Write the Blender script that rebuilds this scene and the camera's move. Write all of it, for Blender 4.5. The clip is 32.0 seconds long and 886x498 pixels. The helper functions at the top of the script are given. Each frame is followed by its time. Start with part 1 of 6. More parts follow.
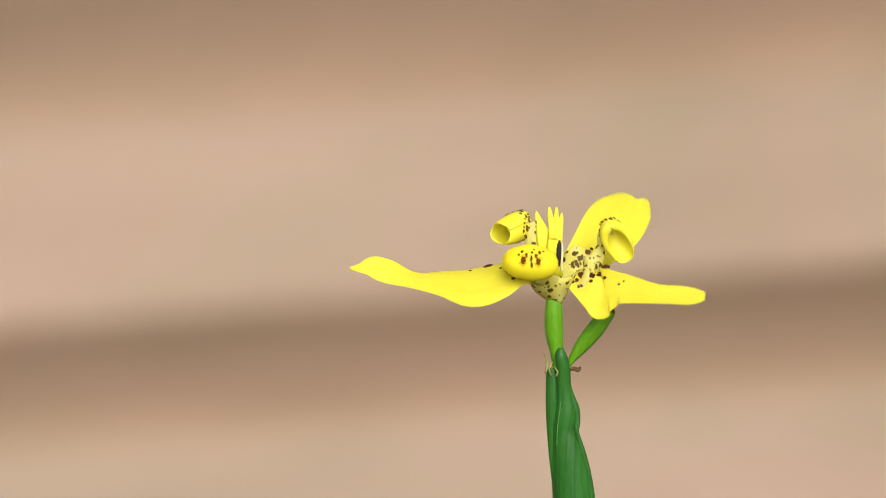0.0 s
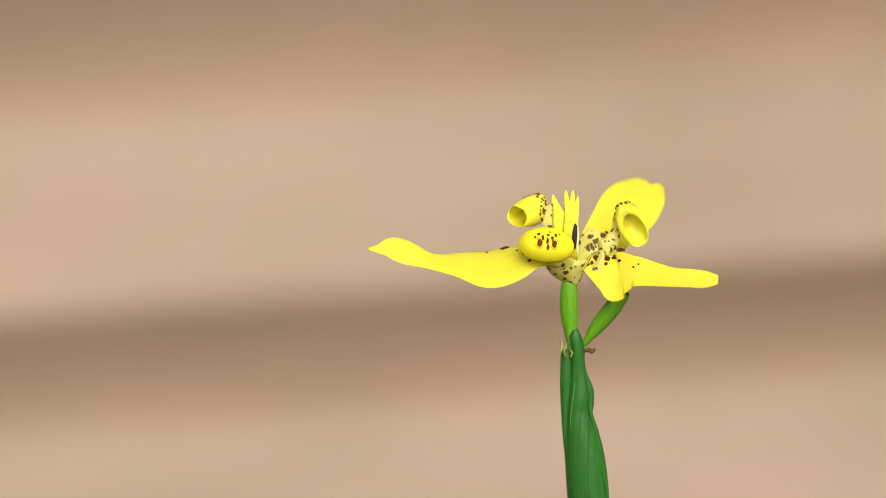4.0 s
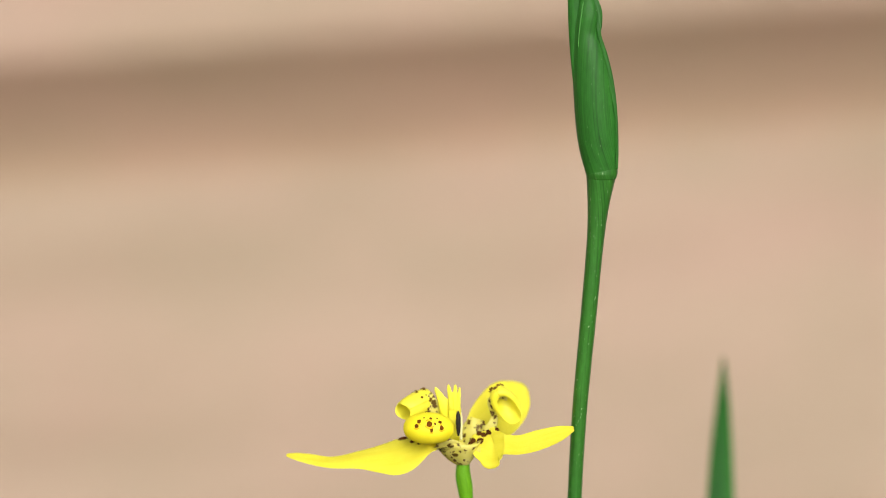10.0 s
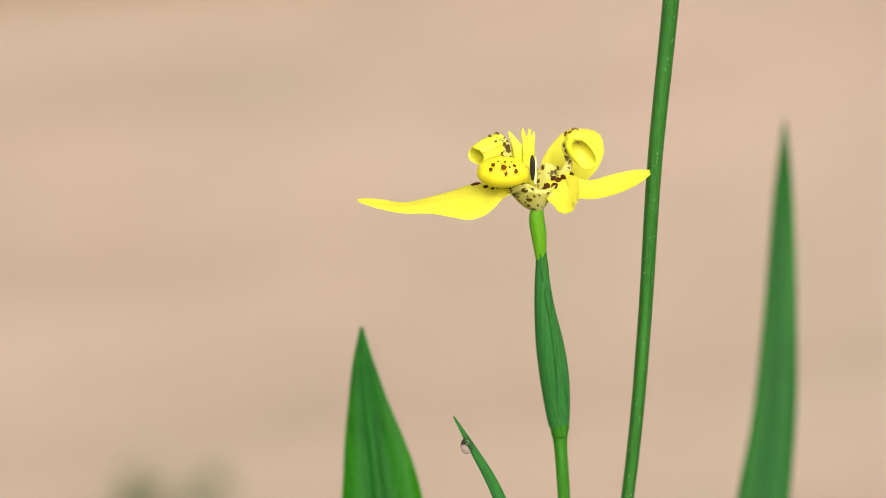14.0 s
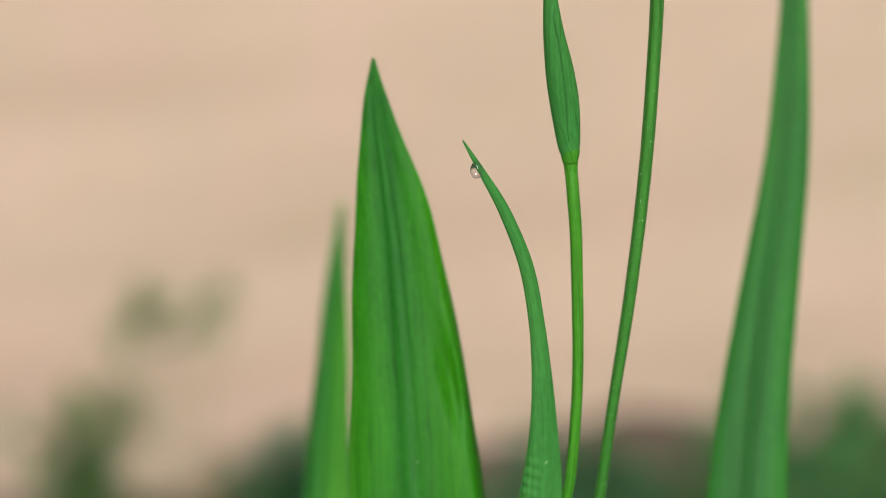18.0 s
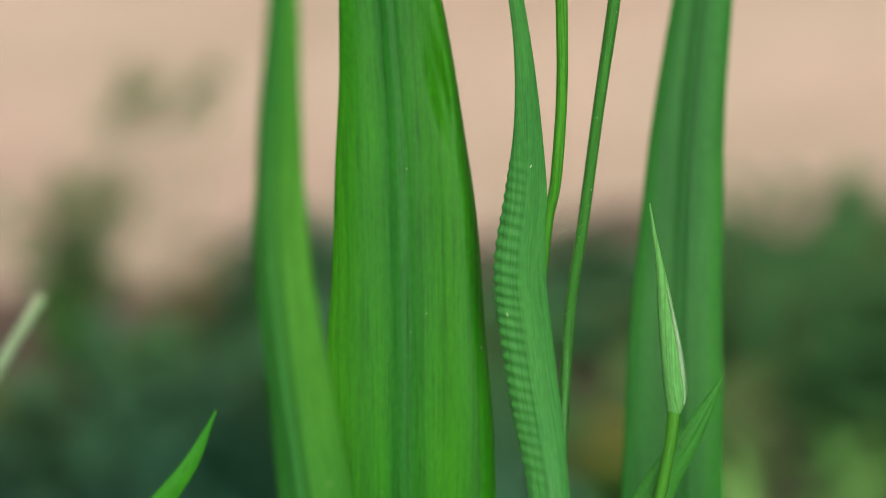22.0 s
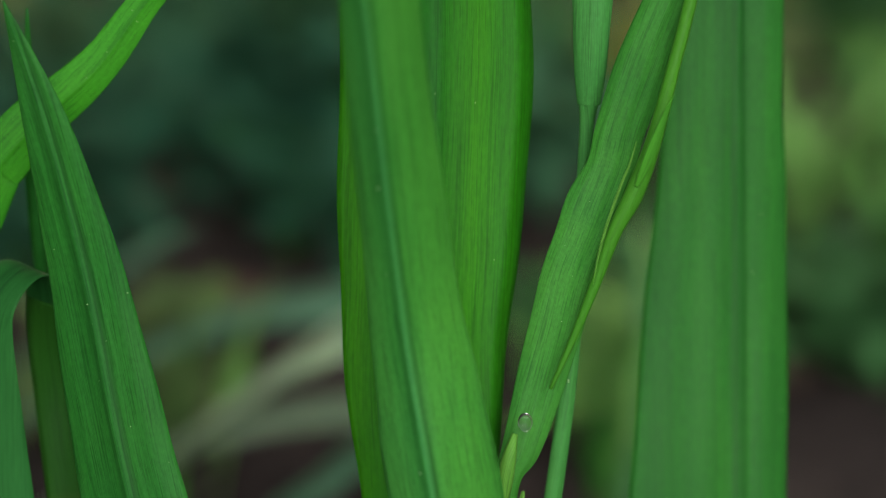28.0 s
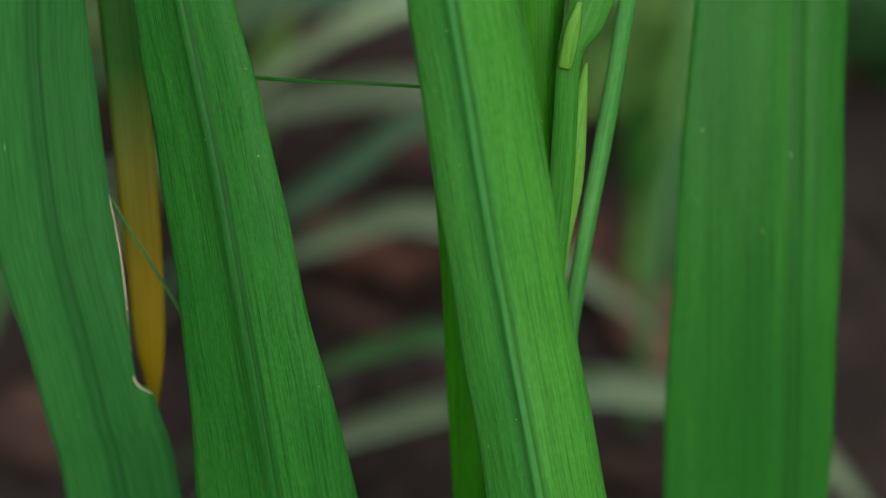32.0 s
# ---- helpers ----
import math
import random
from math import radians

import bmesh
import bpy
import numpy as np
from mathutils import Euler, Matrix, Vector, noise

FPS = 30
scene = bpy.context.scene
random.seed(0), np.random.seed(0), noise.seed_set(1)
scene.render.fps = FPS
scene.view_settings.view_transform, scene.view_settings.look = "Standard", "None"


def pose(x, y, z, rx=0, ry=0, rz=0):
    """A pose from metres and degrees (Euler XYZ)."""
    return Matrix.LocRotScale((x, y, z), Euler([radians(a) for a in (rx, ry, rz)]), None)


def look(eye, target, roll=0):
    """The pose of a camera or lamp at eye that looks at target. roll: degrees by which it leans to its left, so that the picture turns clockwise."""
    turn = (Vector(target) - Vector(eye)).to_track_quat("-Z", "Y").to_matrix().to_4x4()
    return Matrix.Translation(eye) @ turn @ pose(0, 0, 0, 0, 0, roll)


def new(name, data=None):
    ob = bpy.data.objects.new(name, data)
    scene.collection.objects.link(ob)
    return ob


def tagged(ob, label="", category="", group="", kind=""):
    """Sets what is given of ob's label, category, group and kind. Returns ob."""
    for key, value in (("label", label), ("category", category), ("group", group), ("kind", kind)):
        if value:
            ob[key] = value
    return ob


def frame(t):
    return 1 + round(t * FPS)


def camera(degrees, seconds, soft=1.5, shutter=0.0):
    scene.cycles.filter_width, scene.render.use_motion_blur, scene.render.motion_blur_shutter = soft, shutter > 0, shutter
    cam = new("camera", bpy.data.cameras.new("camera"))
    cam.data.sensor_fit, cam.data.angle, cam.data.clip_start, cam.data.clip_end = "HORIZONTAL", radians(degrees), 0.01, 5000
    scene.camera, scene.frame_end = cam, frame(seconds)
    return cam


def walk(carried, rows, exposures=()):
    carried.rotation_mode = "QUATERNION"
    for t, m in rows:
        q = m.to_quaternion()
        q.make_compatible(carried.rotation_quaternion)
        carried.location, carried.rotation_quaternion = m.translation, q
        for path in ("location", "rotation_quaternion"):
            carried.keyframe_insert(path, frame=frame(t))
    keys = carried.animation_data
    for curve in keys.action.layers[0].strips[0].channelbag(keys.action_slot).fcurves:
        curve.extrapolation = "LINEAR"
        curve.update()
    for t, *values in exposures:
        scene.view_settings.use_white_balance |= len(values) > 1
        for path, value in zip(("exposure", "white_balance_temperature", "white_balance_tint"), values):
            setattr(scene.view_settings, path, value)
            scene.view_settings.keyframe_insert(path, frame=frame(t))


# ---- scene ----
cam = camera(16.0, 32.0, soft=0.75)
cam.data.dof.use_dof = True
cam.data.dof.focus_distance = 0.602
cam.data.dof.aperture_fstop = 8.5
PATH = [
    (0.0, (-0.0158, -0.5944, 0.7700), (-0.0225, 0, 0.7108), 0.06),
    (0.5, (-0.0167, -0.5930, 0.7712), (-0.0239, 0, 0.7134), 0.15),
    (1.0, (-0.0149, -0.5933, 0.7704), (-0.0213, 0, 0.7117), 0.21),
    (1.5, (-0.0173, -0.5950, 0.7707), (-0.0248, 0, 0.7123), 0.23),
    (2.0, (-0.0184, -0.5978, 0.7707), (-0.0263, 0, 0.7123), 0.24),
    (2.5, (-0.0178, -0.5997, 0.7705), (-0.0254, 0, 0.7118), 0.23),
    (4.5, (-0.0163, -0.6060, 0.7670), (-0.0232, 0, 0.7040), 0.10),
    (5.0, (-0.0157, -0.6075, 0.7646), (-0.0224, 0, 0.6987), 0.05),
    (5.5, (-0.0139, -0.6088, 0.7607), (-0.0199, 0, 0.6901), 0.02),
    (6.0, (-0.0140, -0.6098, 0.7576), (-0.0199, 0, 0.6831), -0.02),
    (6.5, (-0.0163, -0.6104, 0.7551), (-0.0233, 0, 0.6775), -0.03),
    (7.0, (-0.0182, -0.6103, 0.7522), (-0.0260, 0, 0.6711), -0.03),
    (7.5, (-0.0184, -0.6093, 0.7501), (-0.0263, 0, 0.6664), -0.01),
    (8.0, (-0.0180, -0.6074, 0.7468), (-0.0258, 0, 0.6592), 0.02),
    (8.5, (-0.0172, -0.6050, 0.7433), (-0.0245, 0, 0.6513), 0.06),
    (9.0, (-0.0185, -0.6024, 0.7414), (-0.0264, 0, 0.6472), 0.10),
    (9.5, (-0.0181, -0.6000, 0.7377), (-0.0259, 0, 0.6390), 0.14),
    (10.0, (-0.0178, -0.5983, 0.7355), (-0.0254, 0, 0.6341), 0.17),
    (10.5, (-0.0191, -0.5963, 0.7332), (-0.0273, 0, 0.6290), 0.19),
    (11.0, (-0.0207, -0.5953, 0.7310), (-0.0296, 0, 0.6240), 0.21),
    (11.5, (-0.0227, -0.5949, 0.7280), (-0.0324, 0, 0.6173), 0.21),
    (12.0, (-0.0246, -0.5949, 0.7247), (-0.0351, 0, 0.6102), 0.21),
    (12.5, (-0.0235, -0.5949, 0.7222), (-0.0335, 0, 0.6045), 0.19),
    (13.0, (-0.0252, -0.5949, 0.7183), (-0.0360, 0, 0.5959), 0.17),
    (13.5, (-0.0259, -0.5947, 0.7153), (-0.0371, 0, 0.5892), 0.14),
    (14.0, (-0.0273, -0.5945, 0.7129), (-0.0390, 0, 0.5838), 0.10),
    (14.5, (-0.0269, -0.5947, 0.7094), (-0.0384, 0, 0.5760), 0.06),
    (16.5, (-0.0263, -0.5955, 0.6979), (-0.0376, 0, 0.5505), -0.12),
    (17.0, (-0.0265, -0.5953, 0.6956), (-0.0378, 0, 0.5454), -0.16),
    (17.5, (-0.0290, -0.5947, 0.6908), (-0.0414, 0, 0.5347), -0.19),
    (18.0, (-0.0292, -0.5941, 0.6882), (-0.0418, 0, 0.5290), -0.21),
    (18.5, (-0.0275, -0.5939, 0.6842), (-0.0394, 0, 0.5201), -0.22),
    (19.0, (-0.0259, -0.5939, 0.6814), (-0.0370, 0, 0.5139), -0.23),
    (19.5, (-0.0264, -0.5937, 0.6787), (-0.0378, 0, 0.5079), -0.22),
    (20.0, (-0.0285, -0.5931, 0.6759), (-0.0407, 0, 0.5016), -0.20),
    (20.5, (-0.0306, -0.5919, 0.6718), (-0.0437, 0, 0.4925), -0.17),
    (21.0, (-0.0314, -0.5901, 0.6681), (-0.0448, 0, 0.4842), -0.13),
    (21.5, (-0.0287, -0.5880, 0.6657), (-0.0409, 0, 0.4789), -0.08),
    (22.0, (-0.0275, -0.5860, 0.6610), (-0.0393, 0, 0.4684), -0.02),
    (22.5, (-0.0271, -0.5843, 0.6577), (-0.0388, 0, 0.4611), 0.04),
    (23.0, (-0.0243, -0.5831, 0.6529), (-0.0347, 0, 0.4504), 0.08),
    (23.5, (-0.0268, -0.5824, 0.6498), (-0.0383, 0, 0.4436), 0.11),
    (24.0, (-0.0254, -0.5822, 0.6448), (-0.0362, 0, 0.4325), 0.12),
    (24.5, (-0.0276, -0.5823, 0.6405), (-0.0394, 0, 0.4230), 0.12),
    (26.5, (-0.0322, -0.5838, 0.6210), (-0.0460, 0, 0.3797), 0.06),
    (27.0, (-0.0323, -0.5844, 0.6163), (-0.0461, 0, 0.3692), 0.05),
    (27.5, (-0.0330, -0.5853, 0.6120), (-0.0471, 0, 0.3596), 0.04),
    (28.0, (-0.0327, -0.5861, 0.6078), (-0.0467, 0, 0.3504), 0.04),
    (28.5, (-0.0326, -0.5868, 0.6004), (-0.0466, 0, 0.3339), 0.07),
    (29.0, (-0.0326, -0.5874, 0.5974), (-0.0466, 0, 0.3272), 0.12),
    (29.5, (-0.0356, -0.5880, 0.5924), (-0.0508, 0, 0.3160), 0.19),
    (30.0, (-0.0372, -0.5890, 0.5865), (-0.0531, 0, 0.3030), 0.29),
    (30.5, (-0.0385, -0.5905, 0.5823), (-0.0550, 0, 0.2936), 0.40),
    (31.0, (-0.0414, -0.5929, 0.5777), (-0.0591, 0, 0.2833), 0.53),
    (31.5, (-0.0426, -0.5965, 0.5725), (-0.0609, 0, 0.2718), 0.67),
    (32.0, (-0.0409, -0.6016, 0.5646), (-0.0585, 0, 0.2544), 0.82),
]
EXPOSURES = [(0.0, 0.08, 6580, 11), (6.0, 0.09, 6680, 11), (13.0, 0.23, 6430, 11), (19.0, 0.31, 6370, 10), (24.0, 0.28, 6380, 11), (28.0, 0.14, 6300, 11), (32.0, 0.04, 6400, 12)]
walk(cam, [(t, look(eye, target, roll)) for t, eye, target, roll in PATH], EXPOSURES)

# ---- light ----
SUN_HIGH, SUN_TURN = 35, 168
world = bpy.data.worlds.new("overcast_sky")
scene.world = world
world.use_nodes = True
wn = world.node_tree.nodes
sky = wn.new("ShaderNodeTexSky")
sky.sky_type, sky.sun_disc = "NISHITA", False
sky.sun_elevation, sky.sun_rotation = radians(SUN_HIGH), radians(SUN_TURN)
sky.air_density, sky.dust_density, sky.ozone_density = 0.7, 6.0, 0.8
wn["Background"].inputs[1].default_value = 0.14
cloud = wn.new("ShaderNodeHueSaturation")
cloud.inputs["Saturation"].default_value = 0.25
world.node_tree.links.new(sky.outputs[0], cloud.inputs["Color"])
world.node_tree.links.new(cloud.outputs[0], wn["Background"].inputs[0])
sun = new("sun", bpy.data.lights.new("sun", "SUN"))
sun.data.energy, sun.data.angle, sun.data.color = 1.55, radians(48), (1.0, 0.955, 0.93)
a = radians(SUN_TURN)
sun.matrix_world = look((4 * math.sin(a), 4 * math.cos(a), 4 * math.tan(radians(SUN_HIGH))), (0, 0, 0.4))


# ---- materials ----
def material(name, rough=0.5, spec=0.4):
    m = bpy.data.materials.new(name)
    m.use_nodes = True
    b = m.node_tree.nodes["Principled BSDF"]
    b.inputs["Roughness"].default_value = rough
    b.inputs["Specular IOR Level"].default_value = spec
    return m, m.node_tree.nodes, m.node_tree.links, b


def ramp(n, stops):
    r = n.new("ShaderNodeValToRGB")
    e = r.color_ramp.elements
    while len(e) < len(stops):
        e.new(0.5)
    for k, (p, c) in zip(e, stops):
        k.position, k.color = p, (*c, 1)
    return r


def noise_tex(n, l, vec, scale, detail=4.0, rough=0.55):
    x = n.new("ShaderNodeTexNoise")
    x.inputs["Scale"].default_value, x.inputs["Detail"].default_value = scale, detail
    x.inputs["Roughness"].default_value = rough
    if vec:
        l.new(vec, x.inputs["Vector"])
    return x


def stretched(n, l, src, scale):
    m = n.new("ShaderNodeMapping")
    m.inputs["Scale"].default_value = scale
    l.new(src, m.inputs["Vector"])
    return m.outputs[0]


def mixed(n, l, fac, a, b, mode="MIX"):
    x = n.new("ShaderNodeMix")
    x.data_type, x.blend_type = "RGBA", mode
    for sock, v in ((x.inputs[0], fac), (x.inputs[6], a), (x.inputs[7], b)):
        if isinstance(v, (int, float)):
            sock.default_value = v
        elif isinstance(v, tuple):
            sock.default_value = (*v, 1)
        else:
            l.new(v, sock)
    return x.outputs[2]


def bumped(n, l, b, height, strength, dist):
    x = n.new("ShaderNodeBump")
    x.inputs["Strength"].default_value, x.inputs["Distance"].default_value = strength, dist
    l.new(height, x.inputs["Height"])
    l.new(x.outputs[0], b.inputs["Normal"])
    return x.outputs[0]


def thin(m, n, l, b, colour, share, normal=None):
    """Lets part of the light through, as leaves and petals do."""
    t = n.new("ShaderNodeBsdfTranslucent")
    if isinstance(colour, tuple):
        t.inputs[0].default_value = (*colour, 1)
    else:
        l.new(colour, t.inputs[0])
    if normal:
        l.new(normal, t.inputs["Normal"])
    x = n.new("ShaderNodeMixShader")
    x.inputs[0].default_value = share
    l.new(b.outputs[0], x.inputs[1])
    l.new(t.outputs[0], x.inputs[2])
    l.new(x.outputs[0], n["Material Output"].inputs[0])


def leaf_material(name, dark, mid, light, share=0.3, rough=0.42, aged=None, glaze=0.1, rib=None, veins=1.0, specks=0.0, bands=(), tip=None):
    """Veined leaf: hair-fine broken veins, soft bands along the blade, blotches, relief."""
    m, n, l, b = material(name, rough, glaze)
    uv = n.new("ShaderNodeUVMap").outputs[0]
    hair = noise_tex(n, l, stretched(n, l, uv, (3400, 55, 1)), 1.0, 2.0, 0.6)
    vein = noise_tex(n, l, stretched(n, l, uv, (1000, 9, 1)), 1.0, 2.0, 0.6)
    broad = noise_tex(n, l, stretched(n, l, uv, (95, 5.0, 1)), 1.0, 2.0)
    blot = noise_tex(n, l, stretched(n, l, uv, (60, 22, 1)), 1.0, 4.0)
    cell = noise_tex(n, l, stretched(n, l, uv, (1500, 420, 1)), 1.0, 2.0)
    c = ramp(n, ((0.1, dark), (0.5, mid), (0.9, light)))
    l.new(broad.outputs[0], c.inputs[0])
    f = ramp(n, ((0.32, (0.55, 0.6, 0.55)), (0.47, (0.95, 0.95, 0.95)), (0.7, (1.14, 1.12, 1.1))))
    l.new(hair.outputs[0], f.inputs[0])
    col = mixed(n, l, 0.85 * veins, c.outputs[0], f.outputs[0], "MULTIPLY")
    f2 = ramp(n, ((0.34, (0.62, 0.68, 0.62)), (0.44, (0.97, 0.97, 0.97)), (0.75, (1.1, 1.08, 1.06))))
    l.new(vein.outputs[0], f2.inputs[0])
    col = mixed(n, l, 0.75 * veins, col, f2.outputs[0], "MULTIPLY")
    g = ramp(n, ((0.3, (0.74, 0.84, 0.8)), (0.7, (1.2, 1.08, 0.95))))
    l.new(blot.outputs[0], g.inputs[0])
    col = mixed(n, l, 0.75, col, g.outputs[0], "MULTIPLY")
    h = ramp(n, ((0.35, (0.86, 0.88, 0.86)), (0.65, (1.08, 1.08, 1.08))))
    l.new(cell.outputs[0], h.inputs[0])
    col = mixed(n, l, 0.8, col, h.outputs[0], "MULTIPLY")
    if rib:
        # pale blue-green midrib between two darker furrows
        sx = n.new("ShaderNodeSeparateXYZ")
        l.new(uv, sx.inputs[0])
        at = n.new("ShaderNodeMath")
        at.operation, at.inputs[1].default_value, at.inputs[2].default_value = "MULTIPLY_ADD", 100.0, 0.5
        l.new(sx.outputs[0], at.inputs[0])
        wob = n.new("ShaderNodeMath")
        wob.operation, wob.inputs[1].default_value = "MULTIPLY_ADD", 0.05
        l.new(vein.outputs[0], wob.inputs[0])
        l.new(at.outputs[0], wob.inputs[2])
        k = ramp(n, ((0.30, (0, 0, 0)), (0.42, (0.55, 0.55, 0.55)), (0.48, (0.1, 0.1, 0.1)), (0.50, (0, 0, 0)), (0.57, (0, 0, 0)), (0.60, (0.75, 0.75, 0.75)), (0.72, (0, 0, 0))))
        l.new(wob.outputs[0], k.inputs[0])
        col = mixed(n, l, k.outputs[0], col, tuple(q * 0.55 for q in dark))
        k = ramp(n, ((0.45, (0, 0, 0)), (0.51, (0.3, 0.3, 0.3)), (0.55, (0.3, 0.3, 0.3)), (0.61, (0, 0, 0))))
        l.new(wob.outputs[0], k.inputs[0])
        col = mixed(n, l, k.outputs[0], col, rib)
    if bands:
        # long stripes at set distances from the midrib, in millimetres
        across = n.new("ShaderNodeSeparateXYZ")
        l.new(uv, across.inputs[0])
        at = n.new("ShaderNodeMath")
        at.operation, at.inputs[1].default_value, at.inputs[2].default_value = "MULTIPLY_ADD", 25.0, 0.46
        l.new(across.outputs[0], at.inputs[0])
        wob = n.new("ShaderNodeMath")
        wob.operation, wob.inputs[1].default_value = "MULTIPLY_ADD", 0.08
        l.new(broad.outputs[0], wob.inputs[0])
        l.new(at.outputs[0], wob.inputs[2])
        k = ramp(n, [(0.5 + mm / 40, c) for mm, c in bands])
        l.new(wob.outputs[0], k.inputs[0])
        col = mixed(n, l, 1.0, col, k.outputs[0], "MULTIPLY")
    if aged:
        # withering towards the leaf's end
        sep = n.new("ShaderNodeSeparateXYZ")
        l.new(uv, sep.inputs[0])
        k = ramp(n, ((aged[0], (0, 0, 0)), (aged[1], (1, 1, 1))))
        far = n.new("ShaderNodeMath")
        far.operation, far.inputs[1].default_value = "MULTIPLY", 10.0
        l.new(sep.outputs[1], far.inputs[0])
        l.new(far.outputs[0], k.inputs[0])
        old = mixed(n, l, 0.8, mixed(n, l, 0.8, aged[2], f.outputs[0], "MULTIPLY"), g.outputs[0], "MULTIPLY")
        col = mixed(n, l, k.outputs[0], col, old)
    if tip:
        # paler towards the point: light shining through the blade, put into its colour
        along = n.new("ShaderNodeSeparateXYZ")
        l.new(uv, along.inputs[0])
        k = ramp(n, ((tip[0] / 2, (1, 1, 1)), (tip[1] / 2, tip[2])))
        halved = n.new("ShaderNodeMath")
        halved.operation, halved.inputs[1].default_value = "MULTIPLY", 0.5
        l.new(along.outputs[1], halved.inputs[0])
        l.new(halved.outputs[0], k.inputs[0])
        col = mixed(n, l, 1.0, col, k.outputs[0], "MULTIPLY")
    # pale specks of dust
    sp = noise_tex(n, l, stretched(n, l, uv, (2600, 1100, 1) if specks else (900, 500, 1)), 1.0, 2.0 if specks else 1.0)
    s = ramp(n, ((0.785 - specks, (0, 0, 0)), (0.805 - specks, (1, 1, 1))))
    l.new(sp.outputs[0], s.inputs[0])
    col = mixed(n, l, s.outputs[0], col, (0.26, 0.38, 0.2))
    l.new(col, b.inputs["Base Color"])
    bumped(n, l, b, hair.outputs[0], 0.3, 0.0002)
    thin(m, n, l, b, mixed(n, l, 1.0, col, (1.35, 1.35, 0.5), "MULTIPLY"), share)
    return m


BIG_LEAF = leaf_material("leaf_mid_green", (0.015, 0.130, 0.003), (0.023, 0.174, 0.004), (0.039, 0.232, 0.005), veins=0.9,
                         bands=((-17, (0.9, 0.85, 0.7)), (-12, (1.25, 1.05, 0.7)), (-7, (0.85, 0.92, 0.9)), (-4, (0.95, 1.0, 0.9)), (-1.5, (0.6, 0.75, 2.2)), (1.5, (0.6, 0.76, 2.2)), (4, (0.85, 0.92, 1.2)), (9, (1.3, 1.16, 0.7)), (12, (1.05, 1.05, 0.8)), (14.5, (0.7, 0.82, 1.0)), (18, (0.75, 0.85, 1.0))))
COOL_LEAF = leaf_material("leaf_cool_green", (0.012, 0.090, 0.011), (0.020, 0.138, 0.0165), (0.038, 0.190, 0.025), rib=(0.010, 0.070, 0.016), veins=0.7)
LEFT_LEAF = leaf_material("leaf_deep_cool_green", (0.0115, 0.084, 0.012), (0.019, 0.133, 0.018), (0.034, 0.184, 0.027), rib=(0.012, 0.080, 0.018), glaze=0.06)
DARK_LEAF = leaf_material("leaf_dark_green", (0.0135, 0.084, 0.018), (0.0225, 0.129, 0.028), (0.038, 0.174, 0.038), rib=(0.010, 0.06, 0.016), veins=0.6, glaze=0.04)
FRESH_LEAF = leaf_material("leaf_fresh_green", (0.020, 0.16, 0.008), (0.036, 0.235, 0.012), (0.062, 0.31, 0.020))
# bands paint the folded blade's right half lighter, as the sky lights it
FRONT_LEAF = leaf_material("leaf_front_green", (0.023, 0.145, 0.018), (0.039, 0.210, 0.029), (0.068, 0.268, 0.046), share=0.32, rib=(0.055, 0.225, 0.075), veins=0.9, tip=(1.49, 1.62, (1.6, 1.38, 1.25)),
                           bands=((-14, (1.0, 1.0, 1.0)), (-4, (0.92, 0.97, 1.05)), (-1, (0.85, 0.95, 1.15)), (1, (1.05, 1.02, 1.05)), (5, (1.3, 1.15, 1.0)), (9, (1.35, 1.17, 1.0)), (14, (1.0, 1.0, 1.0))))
BRACT = leaf_material("bract_blue_green", (0.024, 0.132, 0.024), (0.045, 0.205, 0.042), (0.090, 0.285, 0.080), 0.22, veins=0.7)
FOLDED = leaf_material("leaf_folded_green", (0.022, 0.135, 0.015), (0.036, 0.195, 0.023), (0.064, 0.26, 0.04), 0.3, veins=0.85)
BUD_STEM = leaf_material("bud_stem_green", (0.028, 0.14, 0.008), (0.046, 0.195, 0.014), (0.075, 0.25, 0.024), 0.2, 0.38, veins=0.4)
SPATHE = leaf_material("spathe_green", (0.014, 0.095, 0.012), (0.028, 0.155, 0.020), (0.052, 0.225, 0.038), 0.12, 0.38, glaze=0.25, specks=0.06)
STEM = leaf_material("stem_green", (0.016, 0.095, 0.012), (0.030, 0.150, 0.018), (0.058, 0.225, 0.034), 0.08, 0.4, glaze=0.25, specks=0.11)
OVARY = leaf_material("ovary_light_green", (0.12, 0.36, 0.012), (0.17, 0.45, 0.018), (0.25, 0.54, 0.035), 0.3, 0.34, glaze=0.3, veins=0.3)
OLD_LEAF = leaf_material("leaf_yellowing", (0.012, 0.07, 0.008), (0.02, 0.10, 0.01), (0.04, 0.14, 0.012), 0.25, 0.45, (0.20, 0.34, (0.205, 0.158, 0.004)))
PALE_LEAF = leaf_material("leaf_pale", (0.20, 0.32, 0.19), (0.31, 0.44, 0.28), (0.42, 0.54, 0.39), 0.25, 0.45)
PALE_TIP = leaf_material("sheath_pale", (0.07, 0.24, 0.025), (0.11, 0.30, 0.04), (0.19, 0.38, 0.075), 0.25, 0.45)
STEM_LIGHT = leaf_material("stem_light_green", (0.030, 0.165, 0.011), (0.052, 0.23, 0.018), (0.09, 0.30, 0.03), 0.2, 0.4)
BUD = leaf_material("bud_green", (0.07, 0.27, 0.05), (0.13, 0.37, 0.10), (0.22, 0.46, 0.18), 0.2, 0.42)
SHRUB = leaf_material("shrub_dark_green", (0.026, 0.085, 0.032), (0.046, 0.138, 0.048), (0.082, 0.195, 0.064), 0.2, 0.55)
RUST = leaf_material("leaf_rust", (0.13, 0.085, 0.05), (0.21, 0.135, 0.08), (0.29, 0.20, 0.12), 0.25, 0.6)
